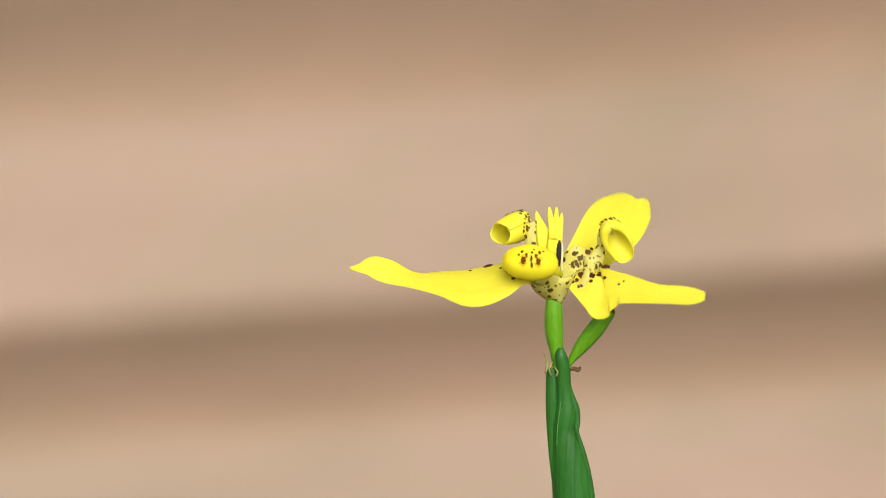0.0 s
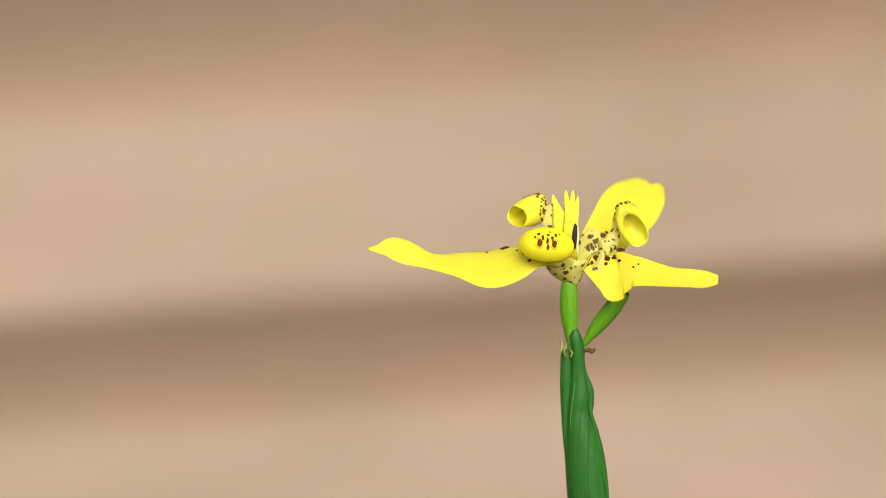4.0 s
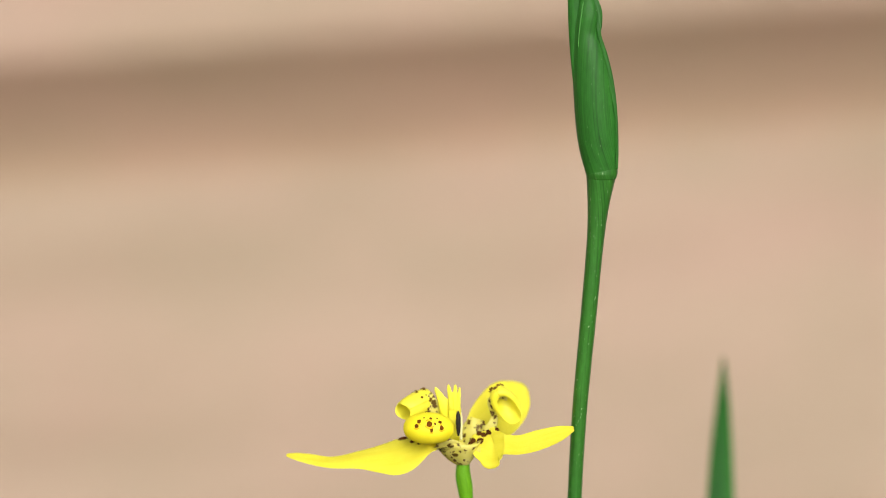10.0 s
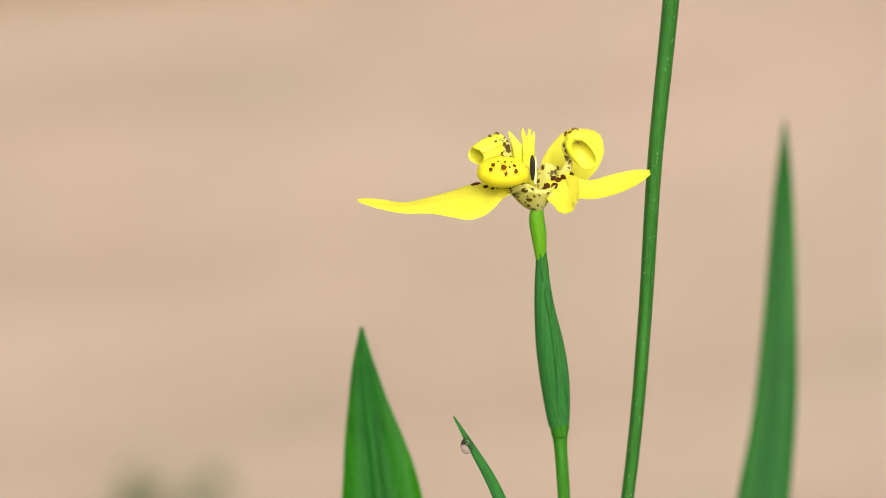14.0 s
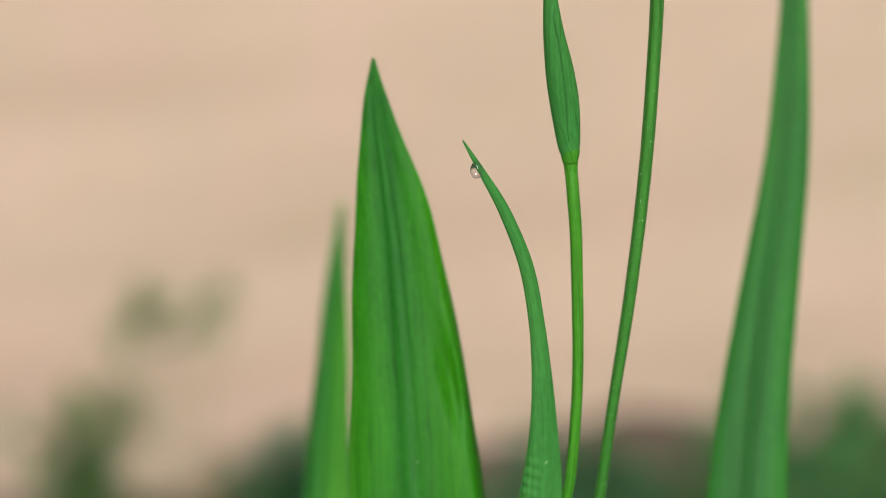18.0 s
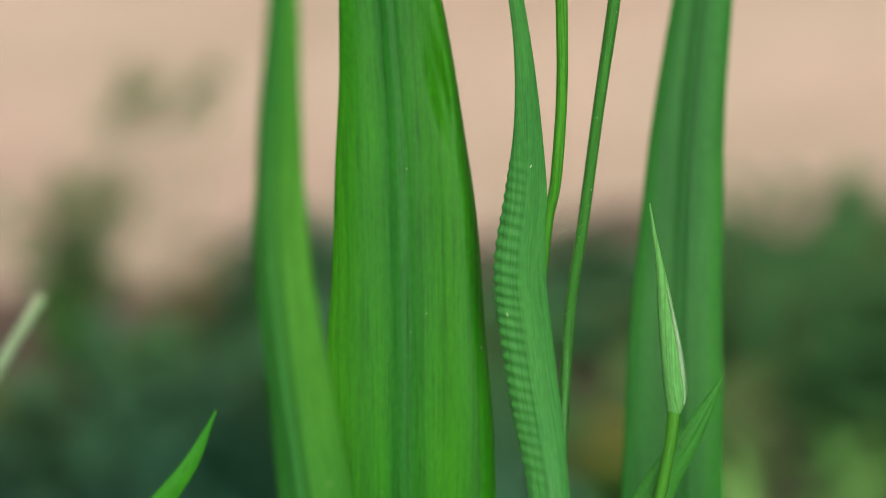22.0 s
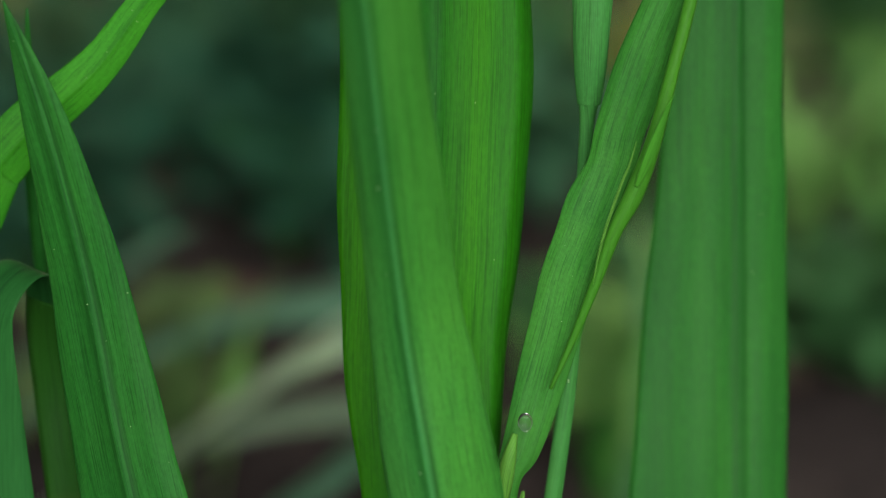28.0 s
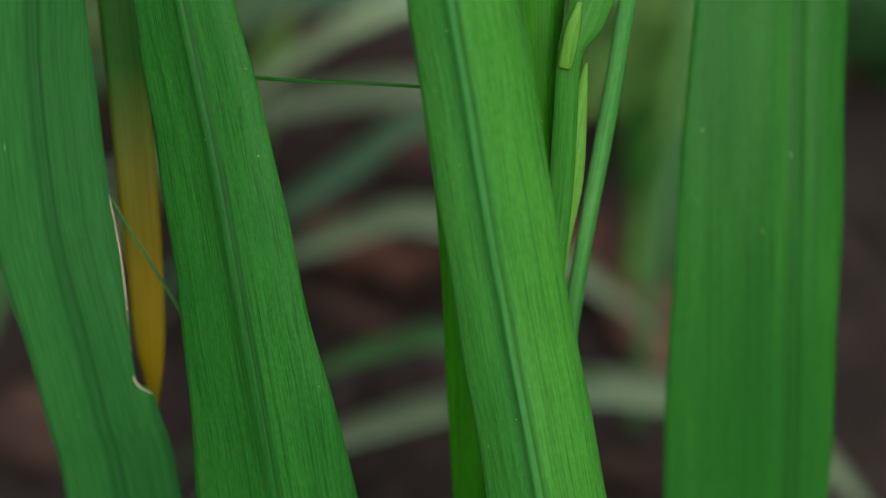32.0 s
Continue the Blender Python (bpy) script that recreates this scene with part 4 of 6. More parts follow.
def build_bud_leaf():
    """Folded leaf whose axil holds a slender bud on its stem."""
    base = (-0.046, -0.061, 0.0)
    low = [(-0.046, -0.061, 0.0, 0.008, 0, 0.1), (-0.0415, -0.061, 0.15, 0.007, 0, 0.1), (-0.0370, -0.057, 0.255, 0.0054, 0, 0.12), (-0.0342, -0.050, 0.295, 0.0050, 0, 0.14), (-0.0334, -0.0460, 0.3195, 0.0048, 0, 0.16), (-0.0305, -0.0430, 0.3268, 0.0076, 0, 0.14), (-0.0273, -0.0389, 0.3376, 0.0094, 0, 0.12), (-0.0240, -0.0355, 0.3500, 0.0106, 0, 0.1), (-0.0217, -0.0330, 0.3591, 0.0108, 0, 0.1)]
    high = [(-0.0190, -0.0310, 0.3665, 0.0114, 0, 0.08), (-0.0163, -0.0290, 0.3735, 0.0117, 0, 0.08), (-0.0138, -0.0271, 0.3800, 0.0094, 0, 0.1), (-0.0122, -0.0254, 0.3865, 0.0097, 0, 0.1), (-0.0092, -0.0230, 0.3956, 0.0103, 0, 0.1), (-0.0055, -0.0202, 0.4058, 0.0096, 0, 0.1), (-0.0005, -0.0171, 0.4170, 0.0084, 0, 0.09), (0.0046, -0.0143, 0.4271, 0.0064, 0, 0.08), (0.0102, -0.0120, 0.4360, 0.0040, 0, 0.06), (0.0153, -0.0097, 0.4458, 0.0003, 0, 0)]
    ob = leaf(low + high, FOLDED, base, "folded dull green leaf clasping a bud stem", seed=8, ribs=3, rib=0.0002, steps=160)
    notch = [(-0.0093, -0.0350, 0.3790, 0.0008, 0, 0.1), (-0.0074, -0.0348, 0.3840, 0.0020, 0, 0.1), (-0.0056, -0.0345, 0.3893, 0.0019, 0, 0.1), (-0.0040, -0.0342, 0.3940, 0.0010, 0, 0.1), (-0.0026, -0.034, 0.3976, 0.0001, 0, 0)]
    place, _ = blade_surface(shifted(notch, base), 2, 0.0001)
    part("sheath_tip", sheet(place, 30, 6, 0.0004), STEM_LIGHT, ob, "pale pointed sheath tip")
    stem = [(-0.0250, -0.0425, 0.3400, 0.0004, 0.0006), (-0.0210, -0.0400, 0.3490, 0.0008, 0.0008), (-0.0168, -0.0375, 0.3597, 0.0011, 0.001), (-0.0132, -0.0352, 0.3698, 0.0015, 0.0012), (-0.0096, -0.0335, 0.3770, 0.0019, 0.0013), (-0.0060, -0.0310, 0.3871, 0.0016, 0.0013), (-0.0025, -0.0272, 0.4007, 0.0013, 0.0012), (-0.0006, -0.0250, 0.4080, 0.0013, 0.0012), (0.0022, -0.0215, 0.4206, 0.0012, 0.0011), (0.0048, -0.0180, 0.4333, 0.0011, 0.001), (0.0058, -0.0155, 0.4414, 0.0013, 0.0012)]
    part("bud_stem", tube(shifted(stem, base), 70, 12), BUD_STEM, ob, "smooth green bud stem")
    lip = [(-0.0096, -0.0372, 0.3892, 0.00008, 0.00008), (-0.0108, -0.0385, 0.3850, 0.0002, 0.0002), (-0.0124, -0.0392, 0.3810, 0.00028, 0.0002), (-0.0152, -0.0410, 0.3725, 0.00028, 0.0002), (-0.0166, -0.0425, 0.3670, 0.0002, 0.0002), (-0.0173, -0.0435, 0.3625, 0.00006, 0.00006)]
    part("sheath_lip", tube(shifted(lip, base), 40, 8), PALE_TIP, ob, "pale yellow-green lip of the sheath")
    bud = [(0.0058, -0.0155, 0.4406, 0.0014, 0.0013), (0.0060, -0.0155, 0.4445, 0.0022, 0.0019), (0.0052, -0.0152, 0.4515, 0.0022, 0.0018), (0.0036, -0.0150, 0.462, 0.0015, 0.0012), (0.0025, -0.0148, 0.4695, 0.0008, 0.0008), (0.0013, -0.0148, 0.476, 0.0004, 0.0004), (0.0002, -0.015, 0.4826, 0.00012, 0.00012)]
    part("bud", tube(shifted(bud, base), 40, 14), BUD, ob, "slender pale green flower bud with a fine tip")
    strip = [(0.0076, -0.0166, 0.4425, 0.0004, 0, 0), (0.0072, -0.0168, 0.449, 0.0007, 0, 0), (0.0058, -0.0164, 0.457, 0.0006, 0, 0), (0.0038, -0.0160, 0.466, 0.0002, 0, 0)]
    place, _ = blade_surface(shifted(strip, base), 1, 0.0)
    part("membrane", sheet(place, 20, 4, 0.0002), PALE_LEAF, ob, "pale papery bud margin")
    joint = [(-0.0342, -0.0478, 0.3190, 0.0014, 0.0012), (-0.0336, -0.0474, 0.3225, 0.0016, 0.0013), (-0.0328, -0.0462, 0.3270, 0.0014, 0.0011), (-0.0318, -0.0440, 0.3310, 0.0006, 0.0006)]
    part("sheath_joint", tube(shifted(joint, base), 16, 12), PALE_TIP, ob, "pale yellow-green sheath joint")
    side = [(-0.0300, -0.0420, 0.3175, 0.0006, 0, 0.1), (-0.0316, -0.0455, 0.3060, 0.0040, 0, 0.1), (-0.0325, -0.0485, 0.2945, 0.0050, 0, 0.1), (-0.0331, -0.0515, 0.2822, 0.0020, 0, 0), (-0.0335, -0.054, 0.268, 0.0004, 0, 0)]
    place, _ = blade_surface(shifted(side, base), 2, 0.0001)
    part("sheath_side", sheet(place, 40, 6, 0.0004), PALE_TIP, ob, "pale opened sheath edge")
    return ob


# ---- flowers (in millimetres, then scaled to metres) ----
MM = 0.001


def petal_place(rows, notch=None):
    """Rows: x, y, z, half width, side vector (3), cup. The notch, at v with a width, cuts into the petal's end."""
    def place(u, v):
        c = curve_at(rows, u)
        t = unit(curve_at(rows, min(u + 0.02, 1))[:3] - curve_at(rows, max(u - 0.02, 0))[:3])
        s = unit(c[4:7] - t * float(np.dot(t, c[4:7])))
        nrm = unit(np.cross(t, s))
        w = max(c[3], 0.05)
        p = c[:3] + s * v * w + nrm * (c[7] * w * (v * v - 0.3) + 0.05 * math.sin(9 * u + 5 * v))
        if notch:
            p = p - t * notch[2] * max(0.0, (u - 0.72) / 0.28) ** 2 * math.exp(-((v - notch[0]) / notch[1]) ** 2)
        return p * MM, nrm, (v * w * MM, u * len(rows) * 5 * MM)
    return place


def spots(place, marks, lift=0.00012, bm=None, seed=7, sides=(1, -1)):
    """Small flat blotches that lie on a petal: u, v, size in mm, stretch."""
    bm = bm or bmesh.new()
    rnd = random.Random(seed)
    for u, v, size, long in marks:
        p, nrm, _ = place(u, v)
        a = unit(place(min(u + 0.01, 1), v)[0] - p)
        b = np.cross(nrm, a)
        edge = [(1 + 0.3 * (rnd.random() - 0.5)) for _ in range(12)]
        for side in sides:
            mid = bm.verts.new(p + nrm * lift * side * 2.2)
            ring = []
            for k in range(12):
                w = 2 * math.pi * k / 12
                r = size / 2 * MM * edge[k]
                ring.append(bm.verts.new(p + (a * math.cos(w) * long + b * math.sin(w)) * r + nrm * lift * side))
            for k in range(12):
                bm.faces.new((mid, ring[k], ring[(k + 1) % 12]) if side > 0 else (mid, ring[(k + 1) % 12], ring[k]))
    return bm


def mark_all(place, marks, mat, flower, lift=0.00012):
    for k, mark in enumerate(marks):
        part("spot", spots(place, [mark], lift, None, k), mat, flower)


def roll_place(axis, centre, radius, length, start, turns, shrink=0.45, lean=(0, 0, 1)):
    """A petal end rolled up like a scroll about an axis."""
    ax = unit(np.array(axis, float))
    e1 = unit(np.cross(ax, np.array(lean, float)))
    e2 = np.cross(ax, e1)
    c = np.array(centre, float)

    def place(u, v):
        w = radians(start + 360 * turns * u)
        r = radius * (1 - shrink * u) * (1 - 0.16 * v * v) * (1 + 0.06 * math.sin(2 * w + 1.5 * v))
        out = e1 * math.cos(w) + e2 * math.sin(w)
        return (c + ax * v * length / 2 * (1 + 0.09 * math.sin(3 * w + 0.8)) + out * r) * MM, out, (v * length / 2 * MM, u * radius * 6 * MM)
    return place


def trumpet_place(apex, mouth, neck, wide, slant):
    """A petal end rolled into a cone that hangs from its narrow neck, its rim cut slantwise."""
    top = np.array(apex, float)
    way = np.array(mouth, float) - top
    length, ax = float(np.linalg.norm(way)), unit(way)
    e1 = unit(np.array((0, -1.0, 0)) - ax * float(np.dot(ax, (0, -1.0, 0))))
    e2 = np.cross(ax, e1)

    def place(u, v):
        w, f = 2 * math.pi * u, (v + 1) / 2
        r = (neck + (wide - neck) * math.sin(f * 1.75)) * (1 - 0.30 * f ** 5) * (1 + 0.05 * math.sin(2 * w + 2 * f))
        out = e1 * math.cos(w) + e2 * math.sin(w)
        along = length * f * (1 - slant * (0.5 + 0.5 * math.cos(w)) ** 1.3)
        return (top + ax * along + out * r) * MM, out, (u * 6 * wide * MM, f * length * MM)
    return place


def flecks(count, us, vs, seed, least=0.3, most=0.65):
    """Scattered small marks over a stretch of a petal."""
    rnd = random.Random(seed)
    return [(rnd.uniform(*us), rnd.uniform(*vs), rnd.uniform(least, most), rnd.uniform(0.8, 1.7)) for _ in range(count)]


def hood_place(centre, radii, tilt):
    """A domed, reflexed petal end, open below and behind."""
    rot = Matrix.Rotation(radians(tilt), 3, "Y")

    def place(u, v):
        lon, lat = radians(-62 + 247 * u), radians(86 * v)
        q = Vector((math.sin(lat), -math.cos(lat) * math.cos(lon), math.cos(lat) * math.sin(lon)))
        nrm = np.array(rot @ Vector((q.x / radii[0], q.y / radii[1], q.z / radii[2])))
        p = rot @ Vector((q.x * radii[0], q.y * radii[1], q.z * radii[2]))
        return (np.array(centre) + np.array(p)) * MM, unit(nrm), (q.x * 5 * MM, u * 12 * MM)
    return place


def cup_mesh(aside, height, widest):
    bm = bmesh.new()
    prof = ((0.9, 0.0), (1.4, 0.3), (2.3, 1.1), (3.3, 2.4), (widest, 4.2), (widest + 0.4, height), (widest - 0.2, height - 0.1), (4.0, 3.2), (2.0, 1.7), (0.3, 1.3))
    rings = []
    for r, z in prof:
        rings.append([bm.verts.new(((aside * min(1, z / 2) + r * math.cos(a)) * MM, r * 0.85 * math.sin(a) * MM, (z + 0.35 * (r / 5) * math.cos(3 * a + 0.4)) * MM)) for a in (2 * math.pi * k / 30 for k in range(30))])
    for a, b in zip(rings, rings[1:]):
        for k in range(30):
            bm.faces.new((a[k], a[(k + 1) % 30], b[(k + 1) % 30], b[k]))
    bm.faces.new(list(reversed(rings[0])))
    bm.faces.new(rings[-1])
    return bm


def build_flower(at, shape, label):
    fl = part("flower", cup_mesh(*shape["cup"]), THROAT, PLANT, label, at)
    for key, marks in (("left", shape["left_marks"]), ("right", shape["right_marks"]), ("back", shape["back_marks"])):
        place = petal_place(shape[key], shape["notch"] if key == "back" else None)
        part("petal", sheet(place, 44, 22, 0.0003), PETAL, fl, "broad lemon-yellow outer petal")
        mark_all(place, marks, SPOT, fl)
    hood = hood_place(*shape["hood"])
    part("inner_petal", sheet(hood, 36, 18, 0.0003), INNER, fl, "domed deep yellow inner petal")
    mark_all(lambda u, v: hood((285 * u - 38) / 247, v), [(u, v, size * 1.75, 0.5 + 0.5 * long) for u, v, size, long in shape["hood_marks"]], HALO, fl, 0.00006)
    mark_all(lambda u, v: hood((285 * u - 38) / 247, v), shape["hood_marks"], FAINT_SPOT, fl, 0.00012)
    for key in ("left_roll", "right_roll"):
        place = roll_place(*shape[key]) if key == "left_roll" else trumpet_place(*shape[key])
        part("inner_petal", sheet(place, 44, 12, 0.0003), ROLLED, fl, "rolled bright yellow inner petal")
        part("mottling", spots(place, shape[key + "_marks"], 0.0002, None, 7, (1,)), MOTTLE, fl, "fine brown flecks")
    for rows in shape["claws"] + shape["low_claws"]:
        part("petal_claw", sheet(petal_place(rows), 30, 10, 0.0004), THROAT, fl, "cream petal claw mottled brown")
    for rows in shape["crests"]:
        part("style_crest", tube([[k * MM for k in (*r[:4], r[4] * 0.4)] for r in rows], 16, 8), ROLLED, fl)
    x, y, z, lean = shape["anther"]
    part("anther", tube([[k * MM for k in r] for r in ((x, y, z - 2.6, 0.15, 0.15), (x - 0.1 * lean, y, z - 1.5, 0.42, 0.4), (x, y, z, 0.5, 0.45), (x + 0.2 * lean, y, z + 1.6, 0.38, 0.35), (x + 0.3 * lean, y, z + 2.4, 0.1, 0.1))], 16, 10), ANTHER, fl, "black upright anther")
    part("filament", tube([[k * MM for k in r] for r in ((x + 0.55, y + 0.15, z - 3.4, 0.25, 0.3), (x + 0.5, y + 0.15, z - 1.5, 0.28, 0.3), (x + 0.6, y + 0.15, z + 0.4, 0.24, 0.25), (x + 0.55, y + 0.15, z + 2.0, 0.12, 0.12))], 14, 8), FILAMENT, fl, "pale cream filament beside the anther")
    part("ovary", tube(shape["ovary"], 24, 14), OVARY, fl, "smooth bright green ovary")
    return fl


FLOWER_ONE = {}
FLOWER_ONE["left"] = [(-4.5, -0.5, 5.6, 2.6, 0.1, 0.8, 0.55, 0.1), (-7.5, -1.2, 6.0, 3.5, 0.1, 0.8, 0.55, 0.12), (-11.2, -1.8, 4.7, 5.3, 0.1, 0.8, 0.55, 0.12), (-15.8, -2, 3.5, 6.0, 0.1, 0.82, 0.52, 0.12), (-21.5, -1, 4.0, 4.1, 0.1, 0.85, 0.5, 0.1), (-27.5, 0, 4.4, 2.9, 0, 0.85, 0.4, 0.06), (-32.5, 0.5, 6.0, 2.6, 0.1, 0.55, 0.75, 0.05), (-35.3, 0.5, 6.8, 2.2, 0.15, 0.5, 0.75, 0.0), (-37.5, 0.5, 6.6, 1.1, 0.15, 0.5, 0.7, 0), (-39.5, 0.5, 6.5, 0.3, 0.1, 0.5, 0.6, 0)]
FLOWER_ONE["left_marks"] = [(0.245, 0.93, 1.15, 1.6), (0.37, 0.86, 0.6, 1), (0.19, 0.55, 0.7, 1), (0.17, 0.2, 0.8, 1), (0.15, -0.1, 0.8, 1), (0.16, -0.4, 0.8, 1.2)]
FLOWER_ONE["right"] = [(2.22, -0.9, 4.23, 1.2, -0.1, 0.45, 0.75, 0.1), (5.36, -2.7, 3.19, 3.1, -0.1, 0.45, 0.75, 0.12), (7.1, -3.55, 2.5, 4.1, -0.1, 0.45, 0.75, 0.14), (8.4, -4.2, 2.2, 5.4, -0.1, 0.45, 0.75, 0.14), (9.4, -4.7, 2.6, 4.5, -0.1, 0.45, 0.75, 0.14), (11.0, -5.5, 2.95, 3.5, -0.1, 0.45, 0.75, 0.14), (12.54, -6.3, 3.02, 3.0, -0.1, 0.5, 0.7, 0.2), (17.95, -9.0, 2.42, 2.2, 0, 0.55, 0.65, 0.25), (21.73, -10.5, 2.4, 2.1, 0, 0.55, 0.6, 0.25), (24.75, -11.7, 2.41, 1.75, 0, 0.5, 0.7, 0.1), (26.95, -12.3, 2.57, 0.9, 0, 0.5, 0.7, 0)]
FLOWER_ONE["right_marks"] = [(0.016, 0.1, 1.1, 1.3), (0.072, 0.55, 1.25, 1.2), (0.048, 0.9, 1.1, 1.2), (0.096, 0.82, 1.2, 1.2), (0.156, 0.94, 1.1, 1.9), (0.22, 0.9, 1.1, 1.5), (0.3, 0.94, 0.9, 1.8), (0.38, 0.63, 0.85, 1), (0.52, 0.35, 0.55, 1), (0.576, 0.55, 0.45, 1), (0.04, 0.3, 0.9, 1), (0.108, 0.45, 0.8, 1)]
FLOWER_ONE["back"] = [(2.6, 3, 5.2, 3.0, 0.7, -0.3, -0.5, -0.1), (7.0, 8, 9.2, 4.7, 0.75, -0.25, -0.55, -0.12), (10.7, 14, 12.8, 5.8, 0.8, -0.2, -0.5, -0.12), (13.4, 19, 15.6, 5.3, 0.85, -0.2, -0.4, -0.1), (15.0, 23, 17.4, 3.9, 0.9, -0.2, -0.3, 0), (15.7, 25, 18.1, 2.7, 0.9, -0.2, -0.2, 0)]
FLOWER_ONE["back_marks"] = [(0.05, -0.2, 2.0, 1.3), (0.12, 0.1, 1.6, 1), (0.15, -0.5, 1.2, 1), (0.2, -0.1, 0.9, 1)]
FLOWER_ONE["hood"] = ((-5.4, -5.0, 8.0), (5.3, 4.0, 3.35), 4)
FLOWER_ONE["hood_marks"] = [(0.40, -0.17, 1.1, 1.3), (0.40, 0.18, 1.1, 1.3), (0.43, 0.01, 0.6, 2.0), (0.46, 0.12, 0.7, 1.6), (0.465, -0.11, 0.7, 1.6), (0.50, 0.02, 0.6, 1.2), (0.51, 0.2, 0.7, 1.3), (0.51, -0.21, 0.7, 1.2), (0.545, 0.06, 0.5, 1), (0.54, 0.29, 0.5, 1), (0.47, -0.29, 0.5, 1.3), (0.36, 0.03, 0.6, 1.8)]
FLOWER_ONE["left_roll"] = ((-0.68, -0.70, -0.22), (-8.6, 0.6, 13.9), 2.9, 6.8, 200, 1.04, 0.12)
FLOWER_ONE["left_roll_marks"] = flecks(70, (0.0, 1.0), (-0.95, 0.0), 4, 0.28, 0.6)
FLOWER_ONE["right_roll"] = ((9.2, 1.0, 15.6), (12.9, -2.0, 8.4), 1.0, 3.1, 0.66)
FLOWER_ONE["right_roll_marks"] = flecks(22, (0.0, 1.0), (-0.98, -0.45), 5)
FLOWER_ONE["claws"] = [[(-1.0, -1, 3.0, 2.4, 1, 0, 0.1, 0.2), (-2.6, 0.5, 7.0, 2.2, 1, 0.2, 0.1, 0.2), (-4.2, 1.0, 11.5, 1.9, 1, 0.3, 0.1, 0.15), (-5.2, 0.5, 15.2, 1.7, 1, 0.3, 0.0, 0.1)], [(2.0, -1, 3.0, 3.2, 0.7, 0.2, 0.6, 0.2), (4.6, 0.5, 6.0, 3.0, 0.7, 0.1, 0.6, 0.25), (7.0, 1, 7.6, 1.6, 0.8, 0, -0.3, 0.2), (8.2, 1, 10.5, 0.9, 1, 0.1, 0, 0.1), (8.6, 1, 13.0, 1.0, 1, 0.2, 0.3, 0.1), (10.5, 0.5, 13.9, 1.0, 0.4, 0.2, 1, 0)]]
FLOWER_ONE["low_claws"] = [[(-0.5, -2.2, 3.2, 2.2, 1, 0, 0.1, 0.2), (-2.0, -3.6, 4.2, 2.2, 1, 0, 0.1, 0.2), (-3.4, -4.8, 5.2, 2.0, 1, 0, 0.1, 0.1)], [(1.6, 1.5, 3.5, 3.0, 1, 0, 0.3, 0.2), (3.5, 2.5, 7.0, 3.2, 1, 0, 0.4, 0.2), (4.8, 3.0, 10.2, 1.8, 1, 0, 0.4, 0.1)]]
FLOWER_ONE["crests"] = [[(-0.6, 0, 5.0, 1.5, 0.8), (-0.7, 0, 10, 1.5, 0.6), (-0.5, 0, 13.6, 1.3, 0.45), (-0.45, 0, 15.6, 1.0, 0.35), (-0.5, 0, 16.3, 0.4, 0.2)], [(-1.2, -0.1, 12, 0.5, 0.4), (-1.4, -0.1, 15.5, 0.5, 0.35), (-1.6, -0.1, 17.4, 0.38, 0.25), (-1.65, -0.1, 18.2, 0.12, 0.1)], [(-0.4, -0.15, 12, 0.5, 0.4), (-0.35, -0.15, 15.5, 0.48, 0.35), (-0.3, -0.15, 17.4, 0.36, 0.25), (-0.3, -0.15, 18.2, 0.12, 0.1)], [(0.3, -0.1, 11.5, 0.5, 0.4), (0.5, -0.1, 14.5, 0.45, 0.35), (0.65, -0.1, 16.3, 0.34, 0.25), (0.7, -0.1, 17.1, 0.1, 0.1)],
               [(-1.6, 0.5, 7.0, 1.7, 0.6), (-2.4, 0.6, 11.4, 1.7, 0.5), (-3.2, 0.7, 14.2, 1.0, 0.4), (-3.9, 0.8, 16.3, 0.5, 0.3), (-4.1, 0.8, 17.3, 0.12, 0.1)]]
FLOWER_ONE["anther"] = (0.1, -2.6, 9.7, 0.4)
FLOWER_ONE["notch"] = (0.25, 0.3, 1.5)
FLOWER_ONE["cup"] = (-1.2, 5.4, 4.4)
FLOWER_ONE["ovary"] = [(-0.0008, 0.0, 0.0006, 0.0014, 0.0013), (-0.0008, 0.0, -0.002, 0.00172, 0.0016), (-0.0008, 0.0, -0.0045, 0.00175, 0.0016), (-0.0006, 0.0, -0.0070, 0.0016, 0.0015), (-0.0003, 0.0, -0.0092, 0.0013, 0.0013), (0.0002, 0.0, -0.013, 0.0011, 0.0011)]
FLOWER_TWO = {}
FLOWER_TWO["left"] = [(-4.2, -0.5, 5.1, 1.7, 0.1, 0.8, 0.55, 0.1), (-7, -1.2, 4.8, 2.6, 0.1, 0.8, 0.55, 0.12), (-9.5, -1.6, 3.6, 4.0, 0.1, 0.8, 0.55, 0.12), (-12.5, -2, 2.4, 4.9, 0.1, 0.8, 0.55, 0.12), (-16, -1.7, 1.9, 3.9, 0.1, 0.82, 0.52, 0.12), (-20, -1, 1.4, 2.7, 0.1, 0.85, 0.46, 0.1), (-25.6, 0, 0.5, 2.0, 0, 0.9, 0.3, 0.08), (-30, 0.5, 1.0, 1.5, 0.1, 0.85, 0.4, 0.05), (-33, 0.5, 1.5, 1.0, 0.2, 0.8, 0.35, 0), (-34.5, 0.5, 1.7, 0.35, 0.2, 0.8, 0.4, 0)]
FLOWER_TWO["left_marks"] = [(0.26, 0.93, 1.3, 1.5), (0.21, 0.45, 1.25, 1), (0.17, 0.15, 0.9, 1.2), (0.13, 0.0, 0.9, 1.2), (0.09, -0.2, 0.9, 1), (0.05, -0.4, 0.9, 1)]
